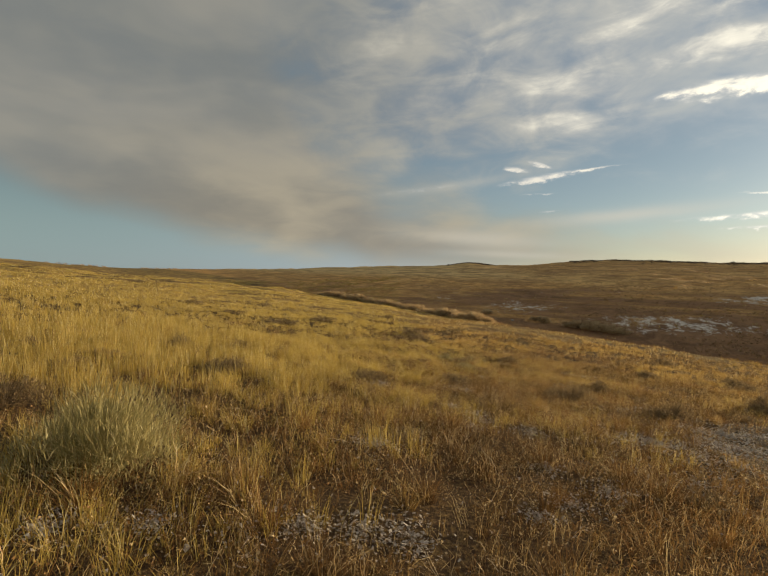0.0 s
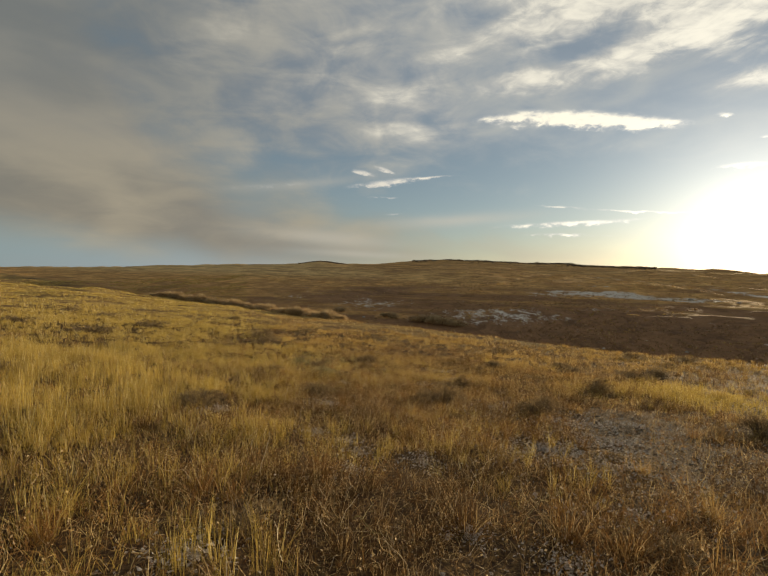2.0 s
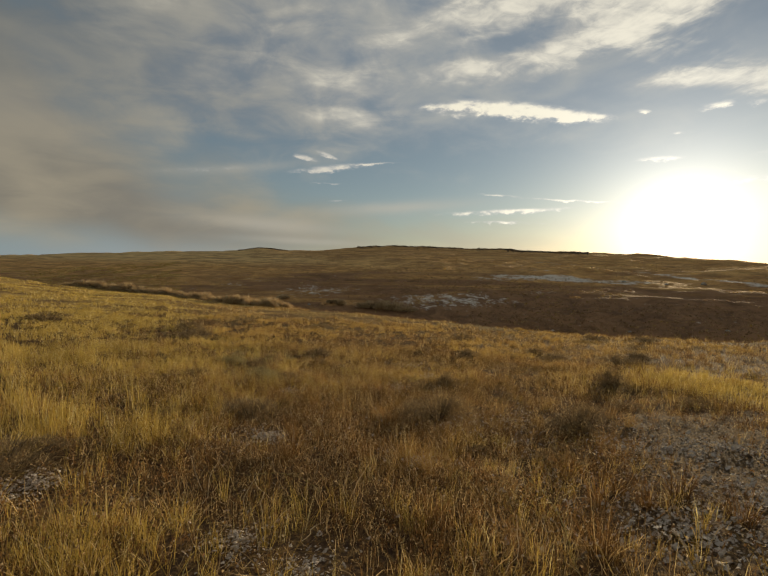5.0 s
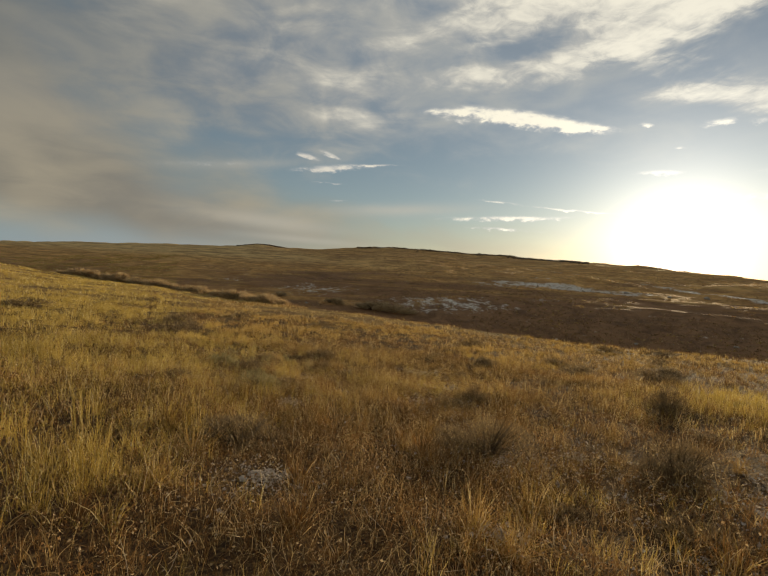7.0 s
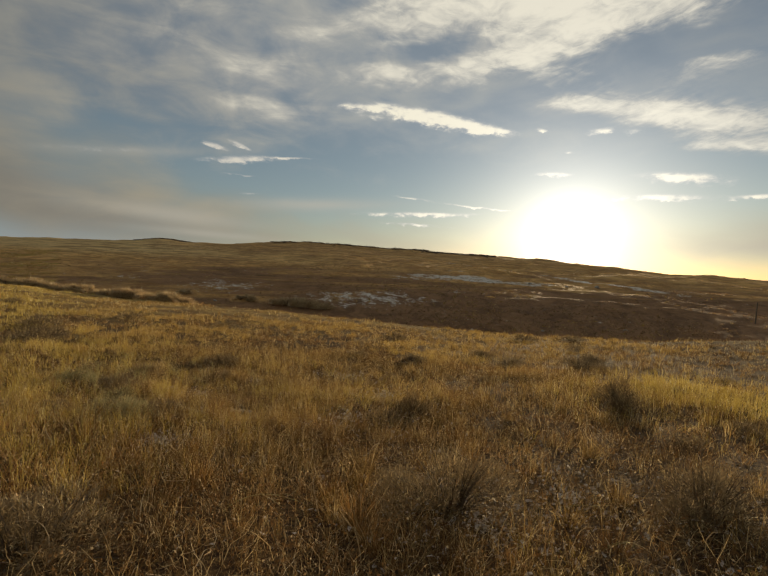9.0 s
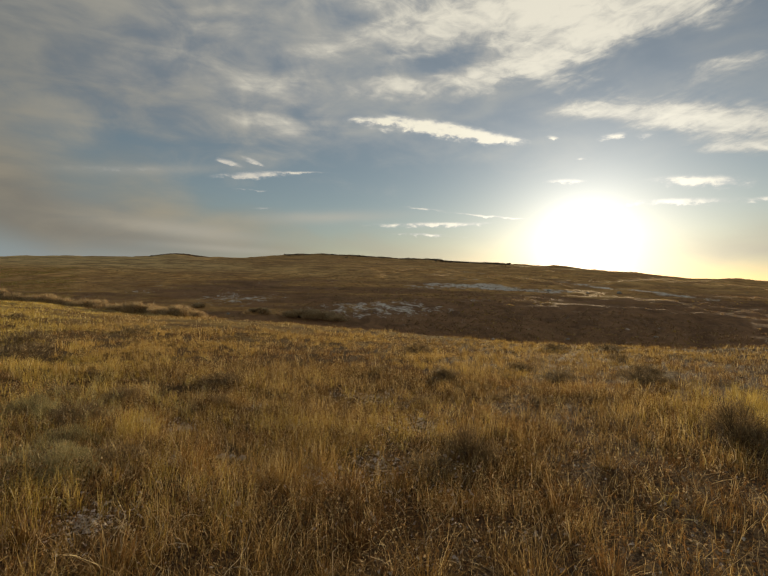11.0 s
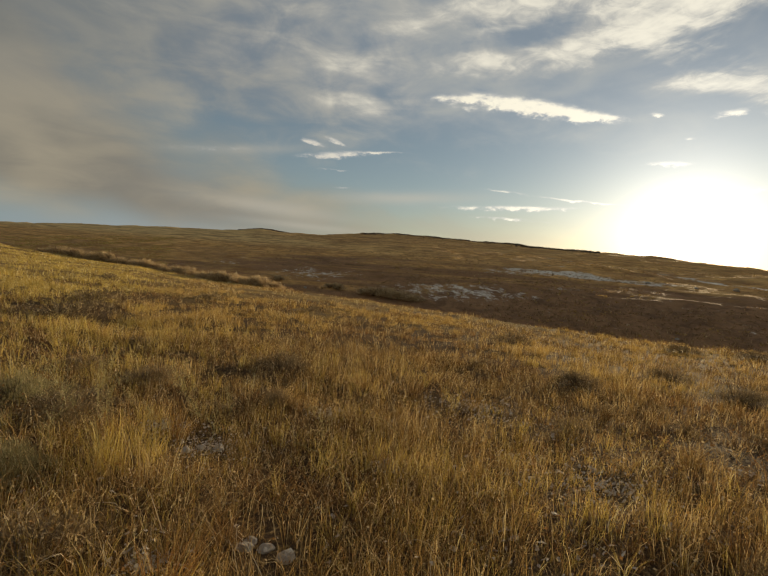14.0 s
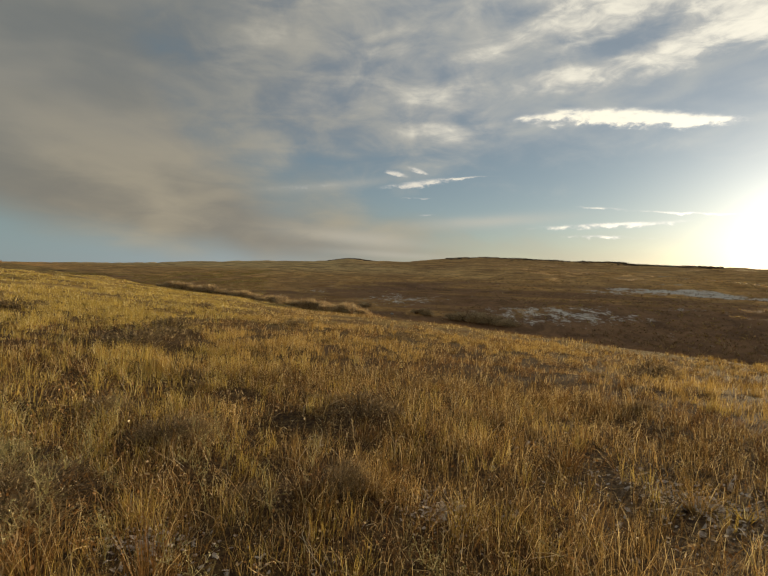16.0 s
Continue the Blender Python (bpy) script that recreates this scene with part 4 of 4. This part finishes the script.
MODELS = {
    "sage": shrub_model("sagebrush", 120, 8500, 0.55, 3, BARK, SAGE, 0.007, 0.0040, 0.060, 0.25, "brown rounded sagebrush mound in dry grass", "sagebrush"),
    "sage2": shrub_model("sagebrush", 110, 7000, 0.45, 8, BARK, SAGE, 0.007, 0.0042, 0.062, 0.20, "low brown twiggy sagebrush in dry grass", "sagebrush"),
    "broom": shrub_model("rabbitbrush", 620, 11000, 0.55, 5, BROOM, BROOM, 0.0040, 0.0034, 0.080, 0.40, "pale green-grey broom-like rabbitbrush among grass", "rabbitbrush"),
    "grey": shrub_model("wormwood", 200, 9000, 0.5, 15, BARK, GREYSAGE, 0.004, 0.0030, 0.075, 0.40, "grey-green twiggy wormwood bush in dry grass", "wormwood"),
    "far_sage": shrub_model("sagebrush", 40, 1600, 0.48, 21, BARK, SAGE, 0.008, 0.010, 0.085, 0.22, "low dark sagebrush on the dry slope", "sagebrush"),
    "willow": shrub_model("willow_bush", 90, 2600, 0.75, 9, BARK, WILLOW, 0.012, 0.010, 0.16, 0.5, "bare tan willow bush in the draw", "willow"),
}


def plant(kind, x, y, w, h, turn, first={}):
    """Set a shrub w metres wide and h metres high on the ground."""
    model = MODELS[kind]
    dome = {"sage": 0.55, "sage2": 0.45, "broom": 0.55, "grey": 0.5, "far_sage": 0.48, "willow": 0.75}[kind]
    m = pose(x, y, float(ground_z(x, y)), 0, 0, turn) @ Matrix.Diagonal((w, w, 0.80 * h / dome, 1))
    if kind not in first:
        first[kind] = model
        model.matrix_basis = m
        return model
    model_scale = model.scale.copy()
    ob = copy_thing(model, m @ Matrix.Diagonal((1 / model_scale.x, 1 / model_scale.y, 1 / model_scale.z, 1)))
    return ob


for k, (kind, x, y, w, h) in enumerate(SHRUBS):
    plant("far_sage" if max(x, y) > 19 else kind, x, y, w, h, 37 * k)

# a few small low shrublets between the tussocks
x, y, r = scatter(120, 1.0, 14.0, rng, 0.6)
keep = clear_of_shrubs(x, y) & (fnoise(x * 0.5 + 21, y * 0.5, 3) > 0.42)
for k, (sx, sy) in enumerate(zip(x[keep], y[keep])):
    w = rng.uniform(0.35, 0.85)
    plant("far_sage", float(sx), float(sy), w, w * rng.uniform(0.30, 0.50), 29 * k)

# willows along the far side of the draw, and darker brush where it widens
for k in range(64):
    az = -9 + 23 * (k + 0.6 * math.sin(k * 5.1)) / 63
    r = float(by_az(az, LIP)) + 4 + 2.0 * math.sin(k * 2.3)
    w = 3.9 + 1.4 * math.sin(k * 1.7)
    plant("willow", r * math.sin(radians(az)), r * math.cos(radians(az)), w, 0.42 * w + 0.7, 53 * k)
for k, (x, y, w, h) in enumerate(((34.0, 77.5, 5.0, 1.6), (35.0, 75.2, 5.5, 2.3), (36.2, 72.6, 5.5, 2.5), (36.8, 70.0, 5.5, 2.2), (37.4, 67.2, 4.8, 1.6), (31.5, 83.5, 3.6, 1.9), (30.5, 85.0, 3.0, 1.3), (23.8, 96.7, 4.5, 1.6))):
    plant("willow", x, y, w, h, 71 * k)


# ---------------------------------------------------------------- snow
def crust(n, cx, cy, rad, size, rg):
    """Small tilted flakes of old snow and frosted leaf strewn round a spot."""
    n = int(n * 1.5)
    a, q = rg.random(n) * 2 * np.pi, np.abs(rg.normal(0, 0.6, n))
    x, y = cx + rad * q * np.cos(a), cy + rad * q * np.sin(a)
    s = rg.uniform(size[0] * 0.6, size[1], n) * rg.uniform(0.5, 1.1, n)
    mid = np.stack([x, y, ground_z(x, y) + s * 0.3 + rg.uniform(0.0, 0.09, n) * rg.random(n)], -1)
    k = 5
    ang = (np.arange(k)[None] + rg.uniform(-0.45, 0.45, (n, k))) * 2 * np.pi / k
    rr = s[:, None] * rg.uniform(0.4, 1.3, (n, k))
    tx, ty = rg.normal(0, 0.45, (n, 1)), rg.normal(0, 0.45, (n, 1))
    dx, dy = rr * np.cos(ang), rr * np.sin(ang) * rg.uniform(0.4, 1.0, (n, 1))
    ring = mid[:, None] + np.stack([dx, dy, dx * tx + dy * ty - 0.75 * s[:, None] * rg.random((n, k))], -1)
    verts = np.concatenate([ring, mid[:, None]], 1).reshape(-1, 3)
    base = np.arange(n)[:, None] * (k + 1)
    tri = np.concatenate([base + np.array([[j, (j + 1) % k, k]]) for j in range(k)])
    return verts, tri


verts, tris, count = [], [], 0
STONY_SPOTS = ((700, 4.3, 6.6, 1.2, (0.014, 0.036)), (700, 6.4, 8.0, 1.5, (0.014, 0.036)), (600, 4.7, 5.6, 1.3, (0.012, 0.034)), (900, 5.6, 6.7, 1.6, (0.012, 0.034)), (500, 7.2, 7.6, 1.6, (0.012, 0.03)), (300, 3.5, 4.6, 0.8, (0.012, 0.03)),
                             (420, 4.6, 10.0, 1.1, (0.012, 0.03)), (420, 5.7, 9.9, 1.2, (0.012, 0.03)), (500, 7.2, 14.4, 1.3, (0.012, 0.03)), (600, 7.9, 16.8, 1.4, (0.012, 0.03)))
WIDE_SPOTS = ((500, 5.6, 13.3, 1.5, (0.012, 0.032)), (260, 13.0, 9.0, 2.4, (0.014, 0.034)), (110, 19.0, 12.0, 3.0, (0.012, 0.028)), (700, 5.0, 11.0, 4.5, (0.010, 0.026)),
                             (160, 3.0, 15.0, 1.2, (0.010, 0.026)), (200, 9.0, 14.0, 3.0, (0.014, 0.03)), (900, 4.5, 8.0, 6.0, (0.010, 0.024)), (500, -0.8, 2.5, 2.0, (0.008, 0.02)), (90, 12.9, 17.0, 2.0, (0.012, 0.028)))
for n, cx, cy, rad, size in STONY_SPOTS + WIDE_SPOTS:
    v, f = crust(n * 0.8, cx, cy, rad, (size[0] * 1.1, size[1] * 1.15), rng)
    verts.append(v), tris.append(f + count)
    count += len(v)
tagged(mesh_object("snow_crumbs", np.concatenate(verts), np.concatenate(tris), SNOW, False), "crumbs of old snow and frost among grass stems", "snow", kind="stuff")


def snow_patch(x, y, w, seed):
    """A ragged patch of crusted flakes lying on the soil."""
    rg = np.random.default_rng(seed)
    v, f = crust(int(480 * w), x, y, w * 0.55, (0.006, 0.022), rg)
    ob = mesh_object("snow_patch", v - np.array([x, y, float(ground_z(x, y))]), f, SNOW, False)
    ob.location = (x, y, float(ground_z(x, y)))
    return tagged(ob, "small grey-white patch of crusted old snow", "snow patch", kind="stuff")


for k, (x, y, w) in enumerate(((1.66, 3.66, 0.6), (1.27, 3.31, 0.4), (-0.1, 2.7, 0.6), (0.22, 2.66, 0.5), (-0.47, 2.66, 0.4), (-1.36, 2.51, 0.35), (-1.88, 2.35, 0.5), (-0.05, 4.55, 0.7),
                               (1.83, 4.59, 0.4), (2.22, 4.03, 0.7), (1.62, 6.7, 0.5), (2.24, 6.23, 0.8), (1.37, 6.06, 0.4), (-0.17, 8.97, 0.5), (1.32, 7.7, 0.55), (1.62, 7.25, 0.5),
                               (2.05, 10.2, 1.0), (0.0, 9.14, 0.6), (3.34, 8.71, 0.5), (4.95, 13.45, 0.4), (3.1, 13.3, 0.8), (4.33, 16.1, 0.9), (3.9, 14.4, 0.4), (5.63, 15.3, 0.35),
                               (6.93, 15.14, 0.35), (5.73, 16.88, 0.6), (3.98, 16.7, 0.5))):
    snow_patch(x, y, w, 30 + k)


# ---------------------------------------------------------------- clumps, stalks and stones
def grass_clump(seed):
    """One bunch of golden grass, half a metre across."""
    rg = np.random.default_rng(seed)
    n = 130
    a, q = rg.random(n) * 2 * np.pi, np.sqrt(rg.random(n))
    root = np.stack([0.07 * q * np.cos(a), 0.07 * q * np.sin(a), np.full(n, -0.02)], -1)
    c = a + rg.normal(0, 0.6, n)
    h = rg.uniform(0.12, 0.36, n)
    v, f = strips(root, np.stack([np.cos(c), np.sin(c), 0 * c], -1), h * (0.15 + q) * rg.uniform(0.1, 1.3, n), h, rg.uniform(0.002, 0.0042, n), rg, 3)
    return tagged(mesh_object("bunchgrass", v, f, RUSTY if seed % 3 else AMBER, False), "dry bunchgrass clump with splayed rusty blades" if seed % 3 else "dry bunchgrass clump with splayed golden blades", "bunchgrass", group="bunchgrass clumps")


def dead_stalk(seed):
    """A pale bent stalk with a few side twigs, as a thin tapering tube."""
    rg = np.random.default_rng(seed)
    verts, faces = [], []

    def tube(p, way, length, rad, bend, steps=7):
        ring = []
        for i in range(steps + 1):
            t = i / steps
            side = way.cross(Vector((0.3, 0.2, 1))).normalized()
            other = way.cross(side).normalized()
            first = len(verts)
            for k in range(4):
                c, s = math.cos(k * math.pi / 2), math.sin(k * math.pi / 2)
                verts.append(tuple(p + (side * c + other * s) * rad * (1 - 0.75 * t)))
            if ring:
                faces.extend([(ring[-1] + k, ring[-1] + (k + 1) % 4, first + (k + 1) % 4, first + k) for k in range(4)])
            ring.append(first)
            way = (way + bend / steps + Vector(rg.normal(0, 0.06, 3))).normalized()
            p = p + way * length / steps
            if i in (3, 4, 5) and rad > 0.0025:
                tube(p, (way + Vector(rg.normal(0, 0.7, 3))).normalized(), length * 0.3, rad * 0.55, bend * 0.4, 3)

    tube(Vector((0, 0, -0.02)), Vector((0.5, 0.1, 0.8)).normalized(), 0.55, 0.0035, Vector((0.9, 0.5 * rg.normal(), -0.9)))
    ob = mesh_object("dead_stalk", np.array(verts), np.array(faces), BROOM if seed % 2 else STALK, False)
    return tagged(ob, "pale bent dead stalk with thin side twigs", "stalk", group="dead stalks")


def white_rock(x, y, s, seed, label="pale angular boulder on the brushy slope", name="rock", group="pale boulders", sink=0.06):
    """An angular pale boulder, sunk a little into the slope."""
    bm = bmesh.new()
    bmesh.ops.create_icosphere(bm, subdivisions=2, radius=1)
    rg = np.random.default_rng(seed)
    cut = rg.normal(0, 1, (11, 3))
    for v in bm.verts:
        d = min(1.0, min(0.62 / max(1e-3, float(np.dot(c / np.linalg.norm(c), v.co))) if np.dot(c, v.co) > 0.1 else 9 for c in cut))
        v.co = Vector((v.co.x * d * 1.2, v.co.y * d, v.co.z * d * 0.75)) * s / 2
    me = bpy.data.meshes.new(name)
    bm.to_mesh(me)
    me.materials.append(STONE)
    ob = new(name, me)
    ob.matrix_basis = pose(x, y, float(ground_z(x, y)) + sink * s, 0, 0, 67 * seed)
    return tagged(ob, label, name, group=group)


def branched_weed(seed):
    """A dry yellow-green weed: crooked main stem with forking side twigs."""
    rg = np.random.default_rng(seed)
    n = 46
    at = np.zeros((1, 3)) + np.array([[0, 0, -0.02]])
    v, f, joints = crooked(at, np.array([0.46]), np.array([0.0042]), rg, 8, 0.22, 0.9)
    k = rg.integers(2, 9, n)
    v2, f2, tips = crooked(joints[0, k], rg.uniform(0.08, 0.20, n), np.full(n, 0.0022), rg, 4, 0.35, 0.7)
    m = rg.integers(0, n, 120)
    v3, f3 = leaflets(tips[m, rg.integers(1, 5, 120)], rg.uniform(0.006, 0.014, 120), rg)
    verts, tri = np.concatenate([v, v2, v3]), np.concatenate([f, f2 + len(v), f3 + len(v) + len(v2)])
    ob = mesh_object("dry_weed", verts, tri, BROOM, False)
    return tagged(ob, "dry yellow-green weed with forking twigs", "weed", group="dry weeds")


weeds = [branched_weed(200 + k) for k in range(4)]
for k in range(26):
    x, y = rng.normal(3.5, 0.6), rng.normal(17.1, 0.6)
    s = rng.uniform(0.7, 1.15)
    m = pose(x, y, float(ground_z(x, y)), 0, 0, rng.uniform(0, 360)) @ Matrix.Diagonal((s, s, s, 1))
    if k < 4:
        weeds[k].matrix_basis = m
    else:
        s0 = weeds[k % 4].scale
        copy_thing(weeds[k % 4], m @ Matrix.Diagonal((1 / s0.x, 1 / s0.y, 1 / s0.z, 1)))

for kind, count, make in (("clump", 150, grass_clump), ("stalk", 60, dead_stalk)):
    models = [make(60 + k) for k in range(6)]
    x, y, r = scatter(count * 2, 0.25, 6.0, rng, 1.2)
    keep = clear_of_shrubs(x, y)
    x, y = x[keep][:count], y[keep][:count]
    for k in range(len(x)):
        s = rng.uniform(0.75, 1.35)
        m = pose(x[k], y[k], float(ground_z(x[k], y[k])), 0, 0, rng.uniform(0, 360)) @ Matrix.Diagonal((s, s, s, 1))
        if k < 6:
            models[k].matrix_basis = m
        else:
            s0 = models[k % 6].scale
            copy_thing(models[k % 6], m @ Matrix.Diagonal((1 / s0.x, 1 / s0.y, 1 / s0.z, 1)))

for k, (x, y, s) in enumerate(ROCKS):
    white_rock(x, y, s, 90 + k)

for k, (x, y, s) in enumerate(((4.36, 14.46, 0.15), (4.47, 14.43, 0.13), (4.54, 14.32, 0.16), (4.41, 14.52, 0.10), (5.05, 13.75, 0.13), (5.12, 13.68, 0.11), (4.62, 13.30, 0.12),
                               (4.10, 13.10, 0.13), (5.00, 13.35, 0.10), (2.00, 10.30, 0.20), (1.88, 10.22, 0.12), (2.12, 10.36, 0.15),
                               (2.24, 10.26, 0.17), (4.14, 16.05, 0.15), (4.40, 16.07, 0.17), (4.27, 16.12, 0.11))):
    white_rock(x, y, 0.75 * s, 120 + k, "small pale stone lying among dry grass", "stone", "small stones", 0.04)

# a few far bushes that break the skyline
n = 60
az = np.concatenate([rng.uniform(-40.5, -33, n // 2), rng.uniform(-29.5, -25.5, n - n // 2)])
r = by_az(az, SKY_R) * rng.uniform(0.97, 1.0, n)
x, y = r * np.sin(np.radians(az)), r * np.cos(np.radians(az))
s = r * rng.uniform(0.0015, 0.0045, n)
tagged(tufts("skyline_brush", x, y, 12, s * 0.8, s, np.full(n, 0.6), s * 0.3, FARBRUSH, rng, 1), "tiny far bushes on the skyline", "brush", kind="stuff")

# ---------------------------------------------------------------- post
def wooden_post(x, y, h):
    bm = bmesh.new()
    rings = []
    for i in range(7):
        t = i / 6
        rings.append([bm.verts.new((0.09 * (1 - 0.25 * t) * math.cos(a) + 0.05 * t, 0.09 * (1 - 0.25 * t) * math.sin(a), -0.3 + (h + 0.3) * t)) for a in np.linspace(0, 2 * math.pi, 9)[:-1]])
    for lo, hi in zip(rings, rings[1:]):
        for j in range(8):
            bm.faces.new((lo[j], lo[(j + 1) % 8], hi[(j + 1) % 8], hi[j]))
    bm.faces.new(rings[-1])
    me = bpy.data.meshes.new("wooden_post")
    bm.to_mesh(me)
    me.materials.append(WOOD)
    ob = new("wooden_post", me)
    ob.location = (x, y, float(ground_z(x, y)))
    return tagged(ob, "weathered grey wooden post standing in brush", "post")


wooden_post(82.6, 22.2, 3.1)
